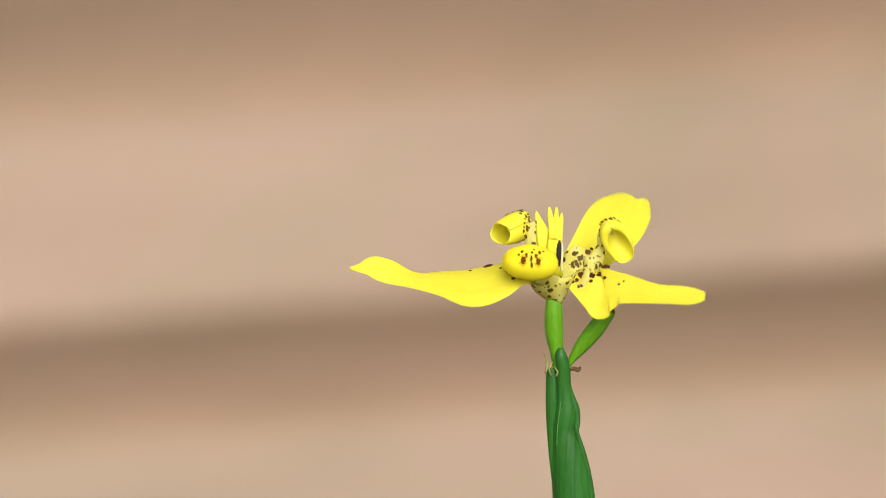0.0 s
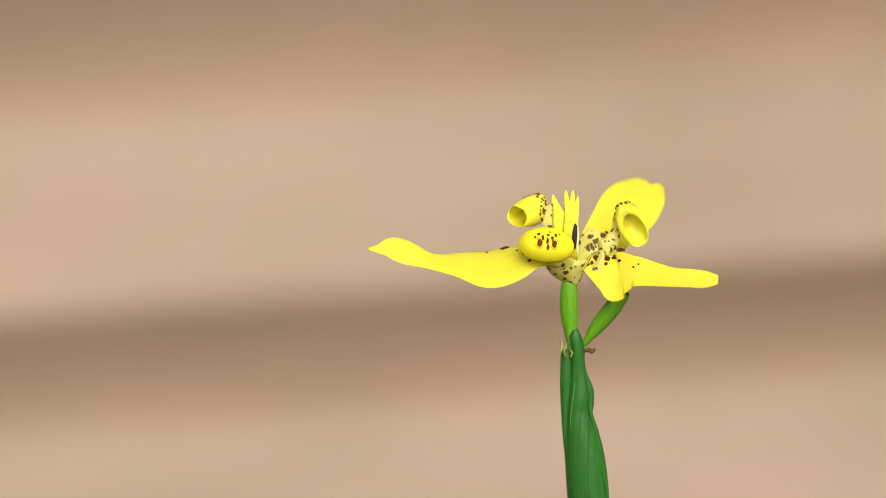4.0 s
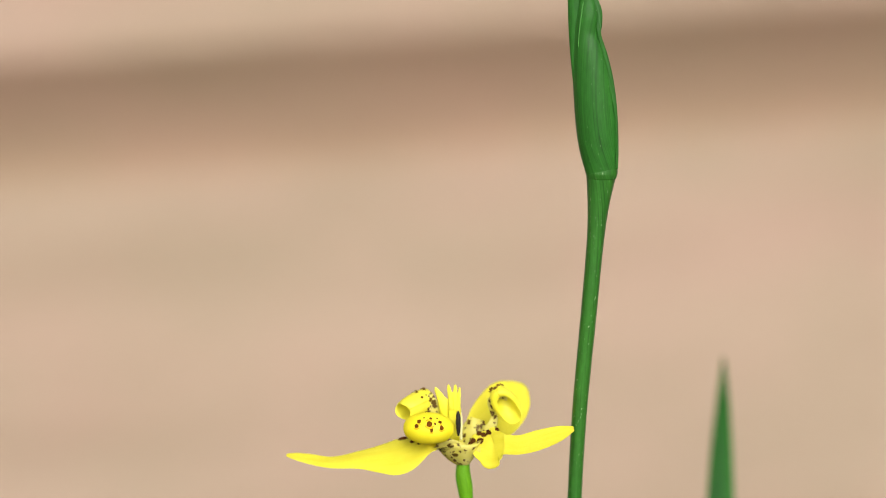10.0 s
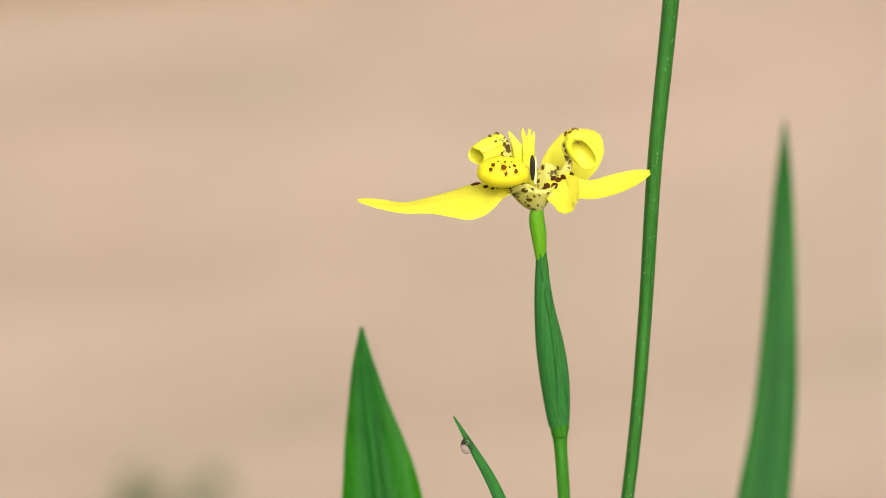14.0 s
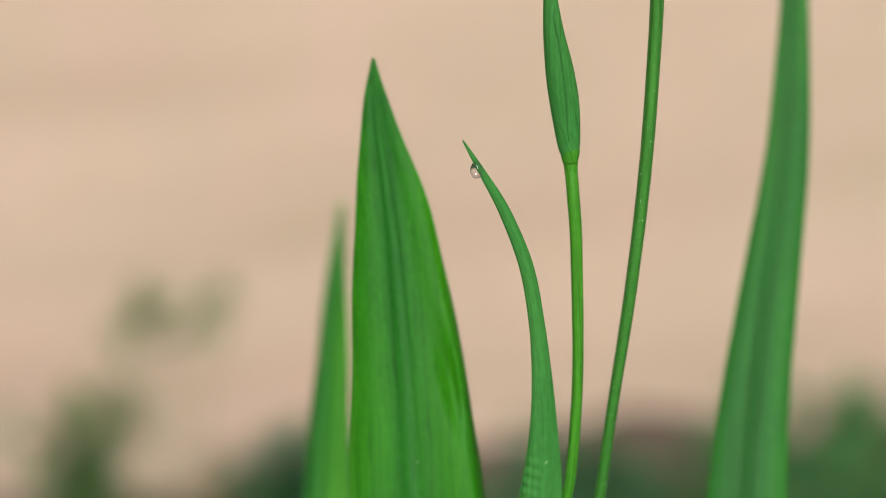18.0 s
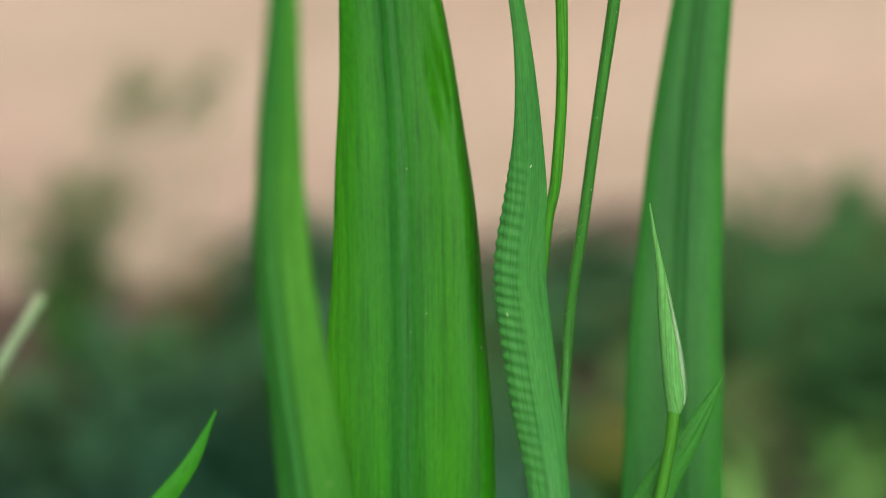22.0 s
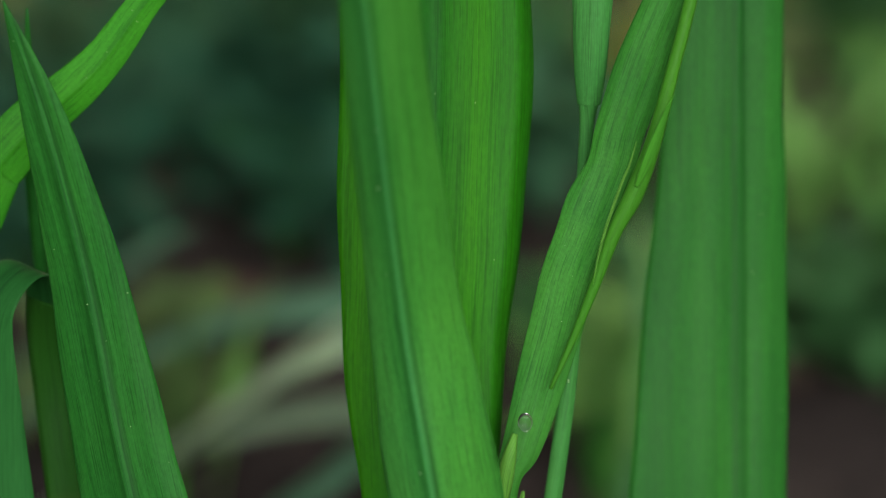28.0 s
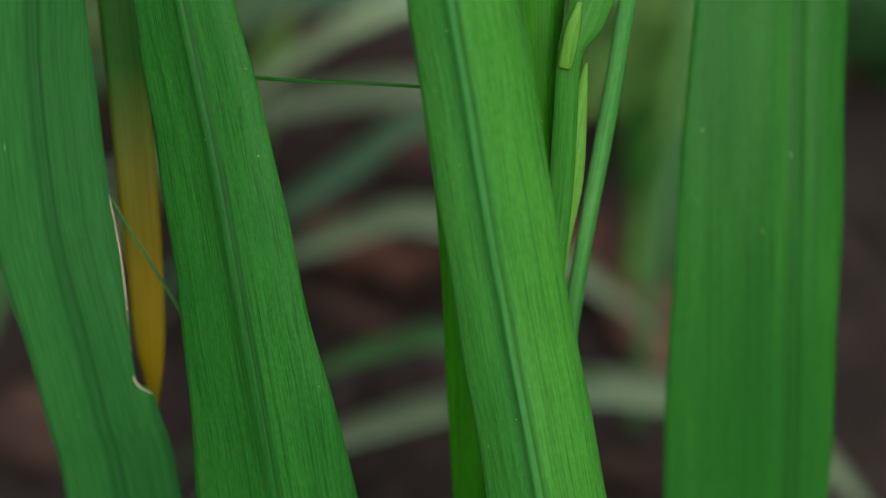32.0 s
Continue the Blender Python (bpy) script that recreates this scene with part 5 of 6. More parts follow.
FLOWER_TWO["right"] = [(1.4, -0.7, 5.0, 1.2, -0.1, 0.45, 0.75, 0.1), (3.2, -1.7, 4.7, 2.6, -0.1, 0.45, 0.75, 0.14), (4.6, -2.55, 4.35, 3.2, -0.1, 0.45, 0.75, 0.14), (5.8, -3.25, 4.15, 4.15, -0.1, 0.45, 0.75, 0.14), (6.6, -3.7, 4.65, 3.3, -0.1, 0.45, 0.75, 0.14), (7.7, -4.4, 5.1, 2.5, -0.1, 0.45, 0.75, 0.15), (8.3, -4.8, 5.2, 2.0, -0.1, 0.5, 0.7, 0.2), (11, -5.8, 5.4, 2.0, -0.1, 0.5, 0.7, 0.22), (14.5, -6.6, 6.5, 2.1, -0.1, 0.5, 0.7, 0.2), (18.5, -7.4, 8.1, 1.6, -0.1, 0.5, 0.7, 0.1), (21.2, -8, 9.3, 0.5, -0.1, 0.5, 0.7, 0)]
FLOWER_TWO["right_marks"] = [(0.032, 0.2, 1.2, 1.2), (0.096, 0.25, 1.5, 1.2), (0.108, 0.75, 1.2, 1.3), (0.064, 0.9, 1.0, 1.3), (0.252, 0.9, 1.3, 1.3), (0.156, 0.93, 1.0, 1.5), (0.016, -0.3, 1.0, 1)]
FLOWER_TWO["back"] = [(2.5, 3, 4.4, 3.0, 0.7, -0.3, -0.5, -0.1), (5, 8, 6.4, 4.6, 0.75, -0.25, -0.55, -0.12), (7.4, 13, 8.2, 5.0, 0.8, -0.2, -0.5, -0.12), (9.2, 17, 10.2, 4.4, 0.85, -0.2, -0.4, -0.1), (10.4, 19, 11.7, 2.8, 0.9, -0.2, -0.3, 0), (10.8, 20, 12.2, 1.2, 0.9, -0.2, -0.2, 0)]
FLOWER_TWO["back_marks"] = [(0.05, -0.2, 1.6, 1.3), (0.12, 0.1, 1.2, 1)]
FLOWER_TWO["hood"] = ((-6.65, -4.6, 8.35), (4.9, 3.8, 2.95), 1)
FLOWER_TWO["hood_marks"] = [(0.46, 0.02, 1.2, 1), (0.5, -0.25, 0.9, 1.1), (0.42, 0.35, 0.9, 1), (0.5, 0.3, 0.8, 1), (0.44, -0.32, 0.9, 1), (0.54, 0.05, 0.6, 1.2), (0.39, 0.08, 0.7, 1.4), (0.55, -0.12, 0.5, 1), (0.55, 0.22, 0.5, 1), (0.47, 0.17, 0.5, 1.2)]
FLOWER_TWO["left_roll"] = ((-0.72, -0.62, -0.25), (-9.4, 0.8, 11.6), 2.5, 6.4, 200, 1.04, 0.12)
FLOWER_TWO["left_roll_marks"] = flecks(56, (0.0, 1.0), (-0.95, -0.05), 10, 0.3, 0.7)
FLOWER_TWO["right_roll"] = ((6.1, 1.0, 15.5), (10.1, -2.0, 9.3), 0.9, 2.7, 0.66)
FLOWER_TWO["right_roll_marks"] = flecks(18, (0.0, 1.0), (-0.98, -0.45), 11)
FLOWER_TWO["claws"] = [[(-1.4, -1, 3.0, 2.2, 1, 0, 0.1, 0.2), (-3.2, 0.5, 6.5, 2.0, 1, 0.2, 0.1, 0.2), (-5.8, 1.0, 10.5, 1.7, 1, 0.3, 0.1, 0.15), (-7.4, 0.5, 13.6, 1.5, 1, 0.3, 0.0, 0.1)], [(1.5, -1, 3.5, 2.6, 0.7, 0.2, 0.6, 0.2), (3.4, 0.5, 5.8, 2.2, 0.7, 0.1, 0.6, 0.25), (5.2, 1, 7.0, 1.2, 0.8, 0, -0.3, 0.2), (6.0, 1, 9.5, 0.7, 1, 0.1, 0, 0.1), (5.4, 1, 12.6, 0.8, 1, 0.2, 0.3, 0.1), (6.6, 0.5, 14.0, 0.9, 0.4, 0.2, 1, 0), (8.6, 0.2, 13.8, 0.9, 0, 0.2, 1, 0)]]
FLOWER_TWO["low_claws"] = [[(-0.8, -2.0, 3.2, 2.0, 1, 0, 0.1, 0.2), (-2.6, -3.2, 4.4, 2.0, 1, 0, 0.1, 0.2), (-4.6, -4.2, 5.4, 1.8, 1, 0, 0.1, 0.1)], [(1.0, 1.5, 3.5, 2.6, 1, 0, 0.3, 0.2), (2.0, 2.5, 6.2, 2.6, 1, 0, 0.4, 0.2), (2.8, 3.0, 8.6, 1.4, 1, 0, 0.4, 0.1)]]
FLOWER_TWO["crests"] = [[(-1.6, 0, 5.0, 1.3, 0.8), (-1.7, 0, 9.5, 1.3, 0.6), (-1.75, 0, 12.4, 1.15, 0.45), (-1.8, 0, 14.0, 0.85, 0.35), (-1.8, 0, 14.6, 0.4, 0.2)], [(-2.3, -0.1, 11, 0.45, 0.4), (-2.6, -0.1, 13.8, 0.45, 0.35), (-2.85, -0.1, 15.4, 0.34, 0.25), (-2.9, -0.1, 16.1, 0.1, 0.1)], [(-1.7, -0.15, 11, 0.45, 0.4), (-1.65, -0.15, 13.8, 0.42, 0.35), (-1.6, -0.15, 15.4, 0.32, 0.25), (-1.6, -0.15, 16.1, 0.1, 0.1)], [(-1.1, -0.1, 10.5, 0.45, 0.4), (-0.95, -0.1, 13.2, 0.4, 0.35), (-0.8, -0.1, 14.8, 0.3, 0.25), (-0.75, -0.1, 15.5, 0.1, 0.1)],
               [(-2.4, 0.5, 6.5, 1.5, 0.6), (-3.2, 0.6, 10.8, 1.5, 0.5), (-4.4, 0.7, 13.2, 0.8, 0.4), (-5.2, 0.8, 14.7, 0.4, 0.3), (-5.5, 0.8, 15.3, 0.12, 0.1)]]
FLOWER_TWO["anther"] = (-0.95, -2.4, 9.0, -0.3)
FLOWER_TWO["notch"] = None
FLOWER_TWO["cup"] = (-0.8, 5.2, 4.4)
FLOWER_TWO["ovary"] = [(0.0, 0.0, 0.0006, 0.0012, 0.0012), (0.0, 0.0, -0.002, 0.0015, 0.0014), (0.0004, 0.0, -0.0045, 0.0015, 0.0014), (0.0007, 0.0, -0.0075, 0.0012, 0.0011), (0.0008, 0.0, -0.0095, 0.0009, 0.0009)]


# ---- surroundings ----
def arch_leaf(points, width, mat, label):
    """Long leaf that rises from the soil and arches over; points from its foot to its tip."""
    x, y, z = points[0]
    last = len(points) - 1
    rows = [(p[0] - x, p[1] - y, p[2] - z, width * (0.7 + 0.5 * k / last if k < last else 0.05)) for k, p in enumerate(points)]
    ob = part("arching_leaf", sheet(flat_place(rows), 40, 6, 0.0006), mat, None, "", (x, y, 0.0))
    return tagged(ob, label, "leaf", "arching leaves behind the clump")


def shrub(x, y, height, spread, count, leaf_len, mat, label, seed, slim=0.24, bare=0.0, stems=7, stout=0.003, low=0.55):
    """Low bush: stems and a crown of many small folded leaves."""
    rnd = random.Random(seed)
    ob = holder("low_shrub", label, "shrub", (x, y, fall(x, y)), "low plants before the wall")
    tips = []
    for k in range(stems):
        a = rnd.random() * 6.28
        r = spread * (0.3 + 0.7 * rnd.random())
        top = (r * math.cos(a), r * math.sin(a), height * (low + (1 - low) * rnd.random()))
        mid = (top[0] * 0.45 + rnd.uniform(-0.01, 0.01), top[1] * 0.45, top[2] * 0.55)
        bm = tube([(0, 0, -0.01, stout, stout), (*mid, stout * 0.7, stout * 0.7), (*top, stout * 0.27, stout * 0.27)], 6, 5)
        part("stem", bm, STEM, ob)
        tips.append((mid, top))
    verts, faces, uvs = [], [], []
    for k in range(count):
        mid, top = rnd.choice(tips)
        f = bare + (1 - bare) * rnd.random() ** 0.7
        c = [m + (t - m) * f + rnd.gauss(0, spread * 0.16) for m, t in zip(mid, top)]
        c[2] = max(0.01, c[2])
        a, e = rnd.random() * 6.28, rnd.uniform(-0.5, 0.7)
        d = np.array((math.cos(a) * math.cos(e), math.sin(a) * math.cos(e), math.sin(e)))
        s = unit(np.cross(d, (0, 0, 1.0)))
        nrm = np.cross(s, d)
        size = leaf_len * rnd.uniform(0.6, 1.25)
        w = size * slim
        b = len(verts)
        for along, across, up in ((0, 0, 0), (0.3, -0.8, 0.25), (0.3, 0, 0), (0.3, 0.8, 0.25), (0.68, -0.85, 0.15), (0.68, 0, -0.12), (0.68, 0.85, 0.15), (1, 0, -0.45)):
            verts.append(tuple(np.array(c) + d * size * along + s * w * across + nrm * w * up))
            uvs.append((across * w, along * size + k * 0.13))
        faces += [(b, b + 2, b + 1), (b, b + 3, b + 2), (b + 1, b + 2, b + 5, b + 4), (b + 2, b + 3, b + 6, b + 5), (b + 4, b + 5, b + 7), (b + 5, b + 6, b + 7)]
    me = bpy.data.meshes.new("crown")
    me.from_pydata(verts, [], faces)
    layer = me.uv_layers.new()
    for loop in me.loops:
        layer.data[loop.index].uv = uvs[loop.vertex_index]
    me.materials.append(mat)
    crown = new("crown", me)
    crown.parent = ob
    return ob


def strap_plant(x, y, count, length, mat, seed):
    """A tuft of strap leaves that rise from one point and arch outwards."""
    rnd = random.Random(seed)
    ob = holder("strap_plant", "pale green tuft of arching strap leaves on the soil", "plant", (x, y, fall(x, y)), "low plants before the wall")
    for k in range(count):
        turn, ln, w = rnd.uniform(0, 6.28), length * rnd.uniform(0.7, 1.15), rnd.uniform(0.007, 0.011)
        reach, high = ln * rnd.uniform(0.35, 0.65), ln * rnd.uniform(0.55, 0.8)
        rows = [(reach * f * math.cos(turn), reach * f * math.sin(turn), high * math.sin(min(1.0, f) * rnd.uniform(1.7, 2.2)) * 0.98 - 0.004, w * (0.6 + 0.8 * f if f < 0.5 else max(0.04, 2.0 * (1 - f))), 0, 0) for f in (0, 0.25, 0.5, 0.75, 1.0)]
        part("leaf", sheet(flat_place(rows), 12, 4, 0.0006), mat, ob)
    return ob


def flat_place(rows):
    """A blade whose flat side faces up and outwards along its course; rows: x, y, z, width."""
    def place(u, v):
        c = curve_at(rows, u)
        t = unit(curve_at(rows, min(u + 0.02, 1))[:3] - curve_at(rows, max(u - 0.02, 0))[:3])
        s = unit(np.cross(t, (0.02, 0.03, 1)))
        nrm = np.cross(s, t)
        return c[:3] + s * v * c[3] / 2 + nrm * c[3] * 0.1 * (1 - v * v), nrm, (v * c[3] / 2, u * 0.2 + c[0] * 3)
    return place


def build_shrubs():
    dark, olive, pale = "low dark green leafy shrub on the soil", "wispy olive green plant by the wall", "pale green narrow-leaved plant on the soil"
    far = ((-0.298, 1.2, 0.098, 0.034, 22, 0.036), (-0.277, 1.2, 0.114, 0.046, 50, 0.036), (-0.145, 1.16, 0.105, 0.05, 70, 0.05), (-0.178, 1.17, 0.088, 0.04, 45, 0.04), (-0.15, 1.05, 0.05, 0.10, 120, 0.05), (-0.04, 1.08, 0.05, 0.09, 90, 0.045), (0.08, 1.2, 0.035, 0.09, 110, 0.045), (0.22, 1.30, 0.092, 0.10, 150, 0.06), (0.34, 1.34, 0.122, 0.10, 130, 0.06), (0.30, 1.50, 0.102, 0.08, 120, 0.06), (0.14, 1.25, 0.08, 0.09, 130, 0.05))
    middle = ((-0.10, 1.22, 0.04, 0.09, 90, 0.045), (0.0, 1.30, 0.05, 0.09, 100, 0.045), (0.08, 1.36, 0.07, 0.09, 100, 0.045), (0.17, 1.42, 0.09, 0.09, 100, 0.045))
    near = ((-0.33, 0.98, 0.045, 0.09, 120, 0.045), (-0.20, 0.92, 0.10, 0.10, 190, 0.055), (-0.08, 0.95, 0.08, 0.09, 150, 0.05), (0.19, 1.12, 0.08, 0.10, 190, 0.05), (-0.27, 0.76, 0.10, 0.09, 150, 0.05), (-0.14, 0.80, 0.09, 0.07, 120, 0.05), (-0.05, 0.83, 0.08, 0.06, 100, 0.05),
            (0.14, 0.68, 0.05, 0.06, 110, 0.045), (0.22, 0.64, 0.05, 0.06, 110, 0.045), (0.02, 0.62, 0.09, 0.05, 110, 0.045))
    wispy = ((-0.2290, 1.2, 0.193, 0.031, 44, 0.022), (0.40, 1.54, 0.20, 0.04, 22, 0.04), (0.05, 1.0, 0.06, 0.07, 60, 0.045), (-0.19, 0.62, 0.05, 0.04, 40, 0.05))
    slender = ((0.005, 0.55, 0.12, 0.04, 34, 0.06),)
    for k, row in enumerate(far + near + middle):
        x, y, high, wide, count, size = row
        shrub(x, y, high, wide, int(count * 1.8), size * 0.7, SHRUB_SHADED if x < -0.1 and y < 0.9 else SHRUB_OLIVE if x > 0.2 and y > 1.1 else (SHRUB, SHRUB_OLIVE, TEAL_DARK, SHRUB, SHRUB)[k % 5], dark, 20 + k)
    for k, row in enumerate(wispy):
        shrub(*row, SHRUB_OLIVE, olive, 50 + k, 0.24, *((0.82, 6, 0.0008, 0.82) if row[2] > 0.1 else (0.0,)))
    for k, row in enumerate(slender):
        x, y, high, wide, count, size = row
        shrub(x, y, high, wide, int(count * 2.6), size * 0.6, SHRUB_PALE, pale, 70 + k, 0.08)
    shrub(-0.205, 1.10, 0.104, 0.022, 13, 0.024, RUST, "rusty withered plant among the shrubs", 81, 0.3, 0.7, 6, 0.001, 0.8)
    shrub(0.027, 0.85, 0.115, 0.022, 9, 0.04, YELLOWED, "yellowing small plant on the soil", 82, 0.3, 0.4)
    for k, (x, y, count, length, mat) in enumerate(((0.105, 0.80, 18, 0.12, SHRUB_PALE), (0.165, 0.85, 20, 0.125, STRAP_GREEN), (0.205, 0.77, 24, 0.12, SHRUB_PALE), (0.15, 0.74, 18, 0.11, STRAP_GREEN), (0.19, 0.92, 17, 0.12, SHRUB_PALE), (0.25, 0.88, 16, 0.125, STRAP_GREEN))):
        strap_plant(x, y, count, length, mat, 90 + k)


def build_arches():
    pale, cool, fresh = "long pale green leaf arching over the soil", "long grey-green leaf arching near the soil", "short fresh green leaf rising from the soil"
    for points, width, mat, label in (
            (((-0.215, 0.44, 0), (-0.185, 0.42, 0.05), (-0.15, 0.40, 0.092), (-0.114, 0.38, 0.133), (-0.08, 0.37, 0.160), (-0.045, 0.37, 0.170)), 0.045, PALE_LEAF, pale),
            (((-0.26, 0.56, 0), (-0.22, 0.55, 0.04), (-0.18, 0.54, 0.066), (-0.14, 0.53, 0.087), (-0.10, 0.52, 0.100), (-0.06, 0.52, 0.105)), 0.036, TEAL_LEAF, cool),
            (((-0.23, 0.50, 0), (-0.20, 0.49, 0.03), (-0.16, 0.48, 0.055), (-0.12, 0.47, 0.074), (-0.08, 0.46, 0.085), (-0.04, 0.46, 0.088)), 0.030, DULL_LEAF, pale),
            (((-0.20, 0.40, 0), (-0.165, 0.39, 0.04), (-0.128, 0.38, 0.070), (-0.10, 0.38, 0.092), (-0.078, 0.38, 0.108), (-0.04, 0.37, 0.115)), 0.026, TEAL_LEAF, cool),
            (((-0.185, 0.41, 0), (-0.155, 0.40, 0.035), (-0.123, 0.38, 0.056), (-0.10, 0.38, 0.066), (-0.076, 0.38, 0.072), (-0.03, 0.37, 0.062), (0.01, 0.37, 0.03)), 0.024, DULL_LEAF, pale),
            (((-0.17, 0.27, 0), (-0.14, 0.26, 0.05), (-0.101, 0.25, 0.083), (-0.08, 0.25, 0.092), (-0.062, 0.25, 0.095), (-0.01, 0.25, 0.08)), 0.016, SHRUB, cool),
            (((-0.16, 0.27, 0), (-0.13, 0.26, 0.035), (-0.098, 0.25, 0.058), (-0.05, 0.25, 0.075), (0.0, 0.25, 0.078), (0.05, 0.25, 0.06), (0.08, 0.25, 0.02)), 0.024, DULL_LEAF, pale),
            (((-0.15, 0.24, 0), (-0.11, 0.23, 0.033), (-0.07, 0.22, 0.045), (-0.02, 0.22, 0.048), (0.03, 0.22, 0.02)), 0.016, TEAL_LEAF, cool),
            (((-0.27, 0.52, 0), (-0.235, 0.51, 0.06), (-0.205, 0.50, 0.095), (-0.175, 0.50, 0.126), (-0.15, 0.50, 0.14)), 0.016, TEAL_LEAF, cool),
            (((-0.165, 0.50, 0), (-0.162, 0.50, 0.05), (-0.157, 0.50, 0.085), (-0.148, 0.50, 0.115)), 0.012, STRAP_GREEN, fresh),
            (((-0.15, 0.51, 0), (-0.143, 0.51, 0.05), (-0.135, 0.50, 0.09), (-0.122, 0.50, 0.118)), 0.010, SHRUB_PALE, fresh),
            (((-0.24, 0.30, 0), (-0.225, 0.32, 0.05), (-0.21, 0.34, 0.075), (-0.19, 0.37, 0.07)), 0.014, SHRUB, cool),
            (((0.0, 0.44, 0), (0.004, 0.45, 0.05), (0.010, 0.45, 0.09), (0.018, 0.46, 0.125)), 0.011, STRAP_GREEN, fresh),
            (((0.02, 0.44, 0), (0.019, 0.46, 0.06), (0.017, 0.48, 0.11), (0.013, 0.51, 0.14)), 0.008, SHRUB, cool),
            (((0.0, 0.36, 0), (0.003, 0.37, 0.04), (0.008, 0.39, 0.08), (0.012, 0.41, 0.10)), 0.007, SHRUB, cool)):
        arch_leaf(points, width, mat, label)


BROAD_LITTER = ((-0.0856, 0.46), (-0.105, 0.475), (-0.006, 0.451), (0.008, 0.418), (0.022, 0.44), (-0.03, 0.49))


def build_litter():
    rnd = random.Random(5)
    for k in range(70):
        x, y = (rnd.uniform(-0.25, 0.2), rnd.uniform(0.12, 0.75)) if k < 26 else (rnd.uniform(-0.35, 0.3), rnd.uniform(0.95, 1.4))
        y += 0.6 * x if k > 25 else 0
        ln, w = rnd.uniform(0.025, 0.06), rnd.uniform(0.008, 0.02)
        ln, w = (ln * 1.5, w * 1.3) if k > 25 else (ln, w)
        if k < len(BROAD_LITTER):
            (x, y), ln, w = BROAD_LITTER[k], 0.055, 0.017
        turn = rnd.random() * 6.28
        bend = rnd.uniform(0.1, 0.5)

        def place(u, v, ln=ln, w=w, turn=turn, bend=bend):
            h = w * math.sin(math.pi * min(0.98, 0.03 + u)) ** 0.7
            p = np.array(((u - 0.5) * ln, v * h, 0.004 + bend * h * v * v + 0.006 * math.sin(u * 3.1 + bend * 9)))
            c, s = math.cos(turn), math.sin(turn)
            return np.array((p[0] * c - p[1] * s, p[0] * s + p[1] * c, p[2])), np.array((0, 0, 1.0)), (p[1], p[0])
        tagged(part("dead_leaf", sheet(place, 8, 4, 0.0006), RED_LITTER if k < len(BROAD_LITTER) else LITTER if k < 26 else LITTER_TAN, None, "", (x, y, 0.004 + fall(x, y))), "curled reddish brown dead leaf on soil" if k < 26 else "curled tan dead leaf near the wall", "dead leaf", "leaf litter")
    bm = bmesh.new()
    for k in range(420):
        x, y = rnd.gauss(-0.03, 0.22), rnd.uniform(0.05, 1.0)
        m = Matrix.Translation((x, y, 0.002)) @ Euler((rnd.random() * 6, rnd.random() * 6, 0)).to_matrix().to_4x4() @ Matrix.Diagonal((1, rnd.uniform(0.6, 1), rnd.uniform(0.5, 0.9), 1))
        bmesh.ops.create_icosphere(bm, subdivisions=1, radius=rnd.uniform(0.002, 0.008), matrix=m)
    tagged(part("soil_crumbs", bm, SOIL), "loose dark crumbs of soil", "soil", "", "stuff")


def build_small():
    stick = [(-0.20, 0.13, 0.0, 0.0012, 0.0012), (-0.19, 0.13, 0.2, 0.0013, 0.0012), (-0.172, 0.125, 0.355, 0.0014, 0.0012), (-0.1541, 0.12, 0.3883, 0.0015, 0.0012), (-0.1371, 0.12, 0.4165, 0.0012, 0.001)]
    tagged(part("dry_stalk", tube(stick, 40, 8), PALE_LEAF), "thin pale green stalk with a dry tip", "stalk")
    t1 = [(-0.112, -0.034, 0.3115, 0.00035, 0.0003), (-0.0950, -0.0383, 0.3108, 0.0004, 0.0003), (-0.0616, -0.0385, 0.3098, 0.00035, 0.0003), (-0.042, -0.038, 0.307, 0.0003, 0.0003)]
    tagged(part("grass_blade", tube(t1, 24, 6), BIG_LEAF), "hair-thin green grass blade caught between leaves", "grass")
    t2 = [(-0.128, -0.039, 0.291, 0.0003, 0.0003), (-0.1237, -0.0414, 0.2849, 0.00035, 0.0003), (-0.1112, -0.0467, 0.2656, 0.00035, 0.0003), (-0.103, -0.05, 0.252, 0.0003, 0.0003)]
    tagged(part("grass_blade", tube(t2, 24, 6), STEM), "hair-thin dark grass blade across the bent leaf", "grass")
    for at, r, lab in (((-0.0298, -0.0440, 0.3335), 0.0017, "clear round water drop on a leaf"), ((-0.0345, -0.0128, 0.5480), 0.0014, "clear water drop hanging under a leaf tip")):
        bm = bmesh.new()
        bmesh.ops.create_uvsphere(bm, u_segments=20, v_segments=14, radius=r, matrix=Matrix.Diagonal((0.85, 0.6, 1.15, 1)))
        drop = tagged(part("water_drop", bm, WATER, None, "", at), lab, "water drop", "water drops")
    return drop


build_ground()
build_wall()
big_leaf, right_leaf, front_blade = build_big_leaf(), build_right_leaf(), build_front_blade()
left_leaf, diagonal_leaf, bent_leaf = build_left_leaf(), build_diagonal_leaf(), build_bent_leaf()
stalk, stem_one, stem_two = build_stalk(), build_stem_one(), build_stem_two()
build_bud_leaf()
flower_one = build_flower((0.0004, 0.0, 0.7006), FLOWER_ONE, "open yellow iris flower with brown-spotted cream throat")
flower_two = build_flower((-0.0214, 0.0, 0.5914), FLOWER_TWO, "smaller open yellow iris flower with brown-spotted throat")
build_shrubs()
build_arches()
build_litter()
hanging_drop = build_small()


def sway(ob, angles):
    """Leans a leaf about its foot: seconds and degrees to the side."""
    x, y, z = ob.location
    walk(ob, [(t, pose(x, y, z, 0, a, 0)) for t, a in angles])


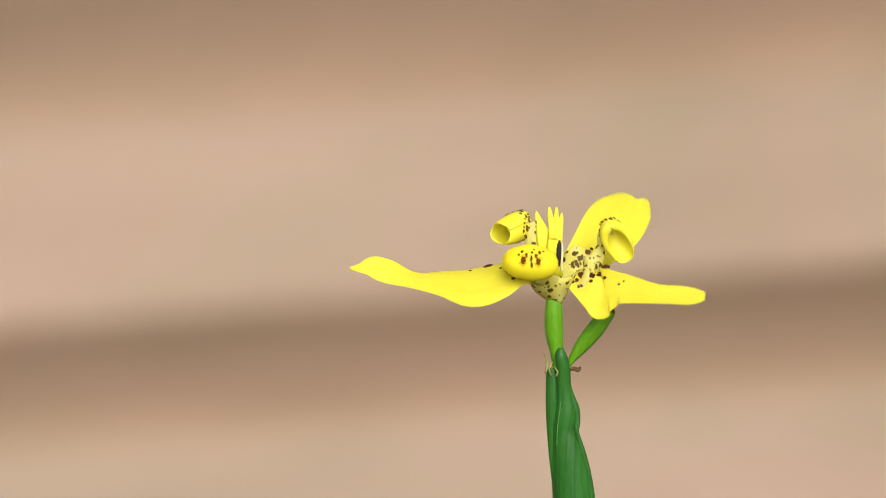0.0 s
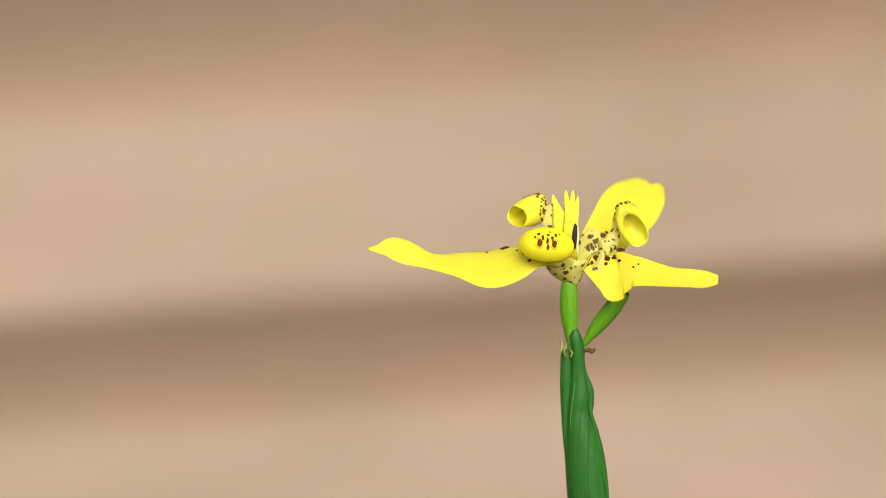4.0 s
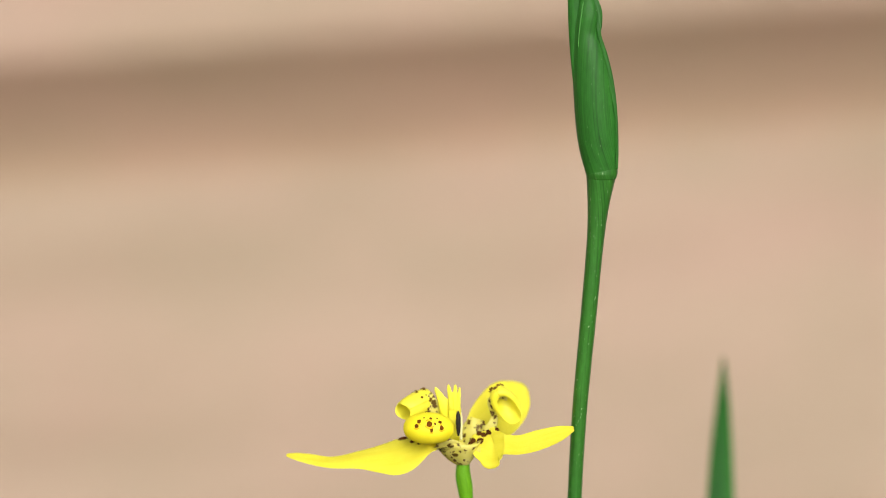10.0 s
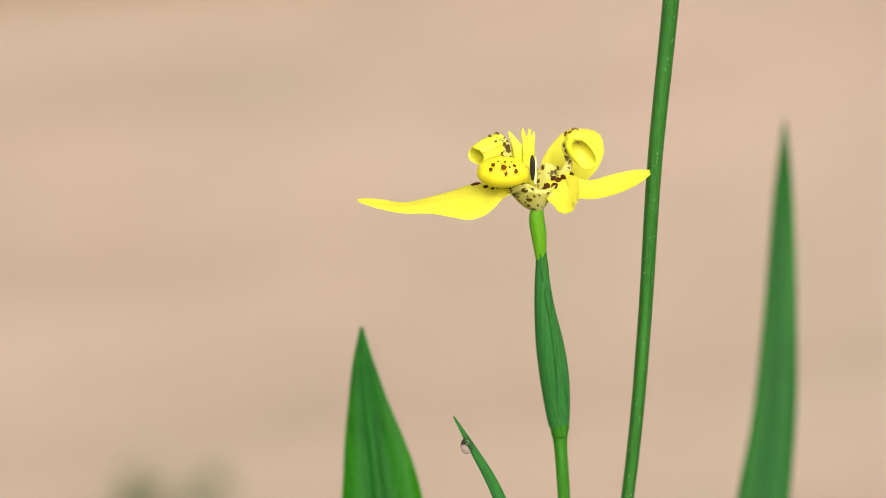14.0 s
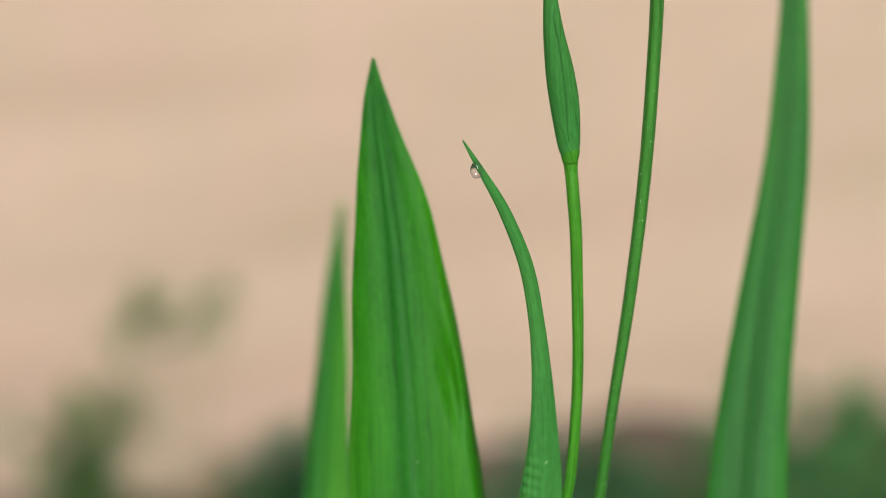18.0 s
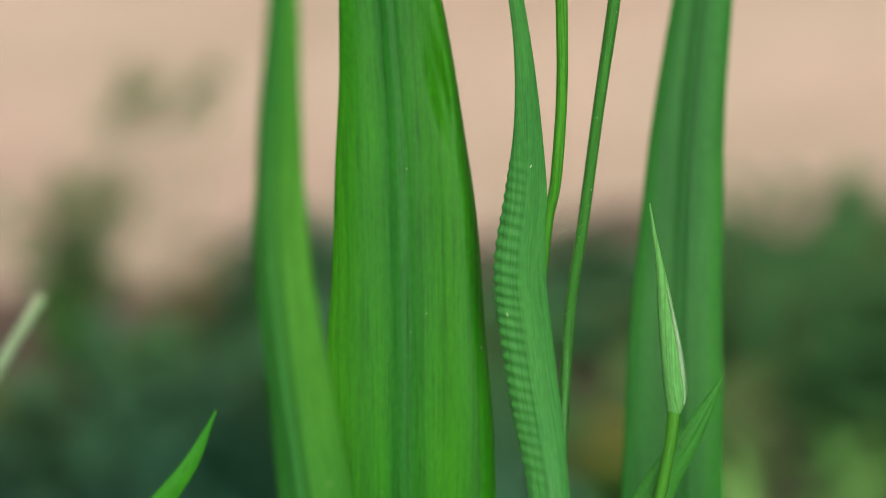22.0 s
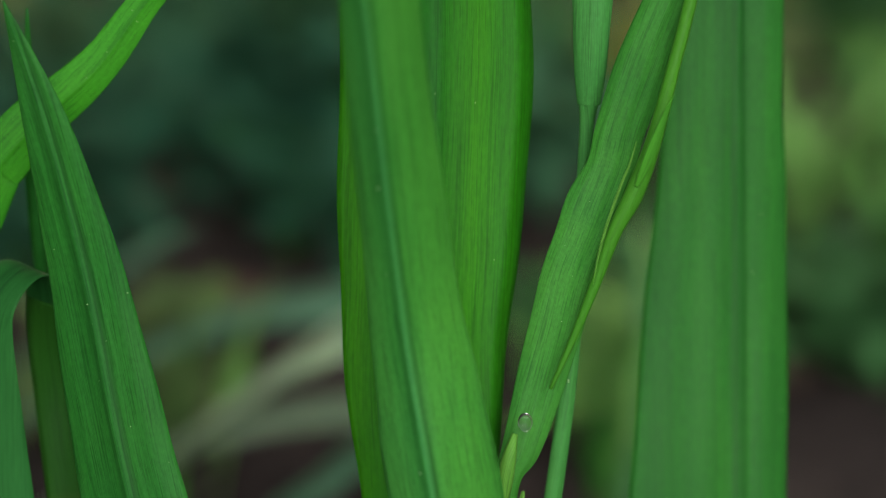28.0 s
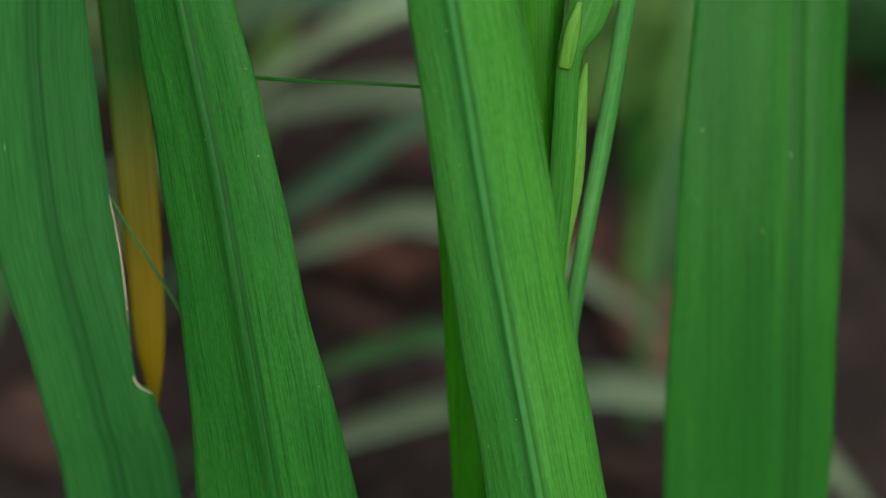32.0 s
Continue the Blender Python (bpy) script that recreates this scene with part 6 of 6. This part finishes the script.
def gust(ob, parent_at, angles, sinks=((0, 0),)):
    """Bends what stands above the axil to the side, about one point of the clump; sinks: seconds and metres downwards."""
    pivot = Vector((-0.0185, -0.012, 0.425)) - Vector(parent_at)
    here = Matrix.Translation(ob.location)
    down = [float(np.interp(t, [k[0] for k in sinks], [k[1] for k in sinks])) for t, a in angles]
    walk(ob, [(t, Matrix.Translation(pivot) @ pose(0, 0, 0, 0, a, 0) @ Matrix.Translation(-pivot) @ pose(0, 0, -d) @ here) for (t, a), d in zip(angles, down)])


def motions():
    wind = ((0, -0.22), (0.5, 0.16), (1, 0.09), (1.5, 0.27), (2, 0.52), (2.5, 0.21), (4.5, 0.29), (5, 0.13), (5.5, 0.08), (6, -0.15), (6.5, -0.09), (7, -0.34), (7.5, 0.01), (8, -0.32), (8.5, -0.40), (9, -0.15), (9.5, 0.38), (10, 0.02), (10.5, 0.30), (11, 0.07), (11.5, 0.16), (12, 0.22), (12.5, -0.01), (13, 0.00), (13.5, 0.14), (14, 0.16), (14.5, -0.01), (16.5, 0.04), (17, -0.11), (17.5, -0.18), (18, -0.30), (18.5, -0.26), (19, -0.05), (19.5, -0.17), (20, -0.38), (20.5, -0.57), (21, -0.85), (21.5, -1.09), (22, -1.04), (22.5, -1.91), (23, -3.10), (23.5, -1.33), (24, -1.63), (24.5, -1.51), (26.5, -0.50), (27, -0.33), (27.5, -0.17), (28, -0.00), (28.5, -0.00), (29, -0.00), (29.5, 0.00), (30, 0.00), (30.5, -0.00), (31, 0.00), (31.5, 0.00), (32, 0.00))
    for ob in (stem_one, stem_two, flower_one):
        gust(ob, (0, 0, 0), wind)
    gust(flower_two, (0, 0, 0), wind, ((0, 0), (14, 0), (17, 0.0012), (32, 0.0012)))
    gust(stalk.children[0], stalk.location, wind)
    gust(hanging_drop, (0, 0, 0), wind)
    sway(right_leaf, ((0, 0.95), (9, 0.95), (9.5, 1.2), (10, 1.2), (10.5, 1.1), (11, 1.08), (11.5, 1.17), (12, 1.22), (13, 1.07), (14.5, 1.08), (17, 1.10), (19, 0.85), (21, 0.47), (22, -0.55), (23, -1.82), (24, -0.24), (24.5, 0.06), (26.5, -0.49), (28, -0.13), (30, -0.28), (32, -0.25)))
    sway(big_leaf, ((0, 0.05), (14.5, 0.05), (17, 0.0), (19, 0.09), (21, 0.15), (22, 0.1), (23, -0.05), (24.5, -0.04), (26.5, -0.01), (28, -0.11), (30, -0.15), (32, -0.12)))
    sway(left_leaf, ((0, 0), (24.5, -0.1), (26.5, -0.26), (27, -0.27), (28, 0.03), (29, -0.21), (30, -0.08), (31, 0), (32, 0)))
    sway(front_blade, ((0, 0.9), (17, 0.88), (19, 1.0), (20, 0.93), (21, 0.70), (22, 0.44), (23, -0.89), (24, -0.75), (24.5, -0.34), (26.5, -1.2), (27, -0.4), (27.5, 0.3), (28, 0.7), (29, -0.15), (30, -0.24), (31, -0.1), (32, -0.5)))


motions()
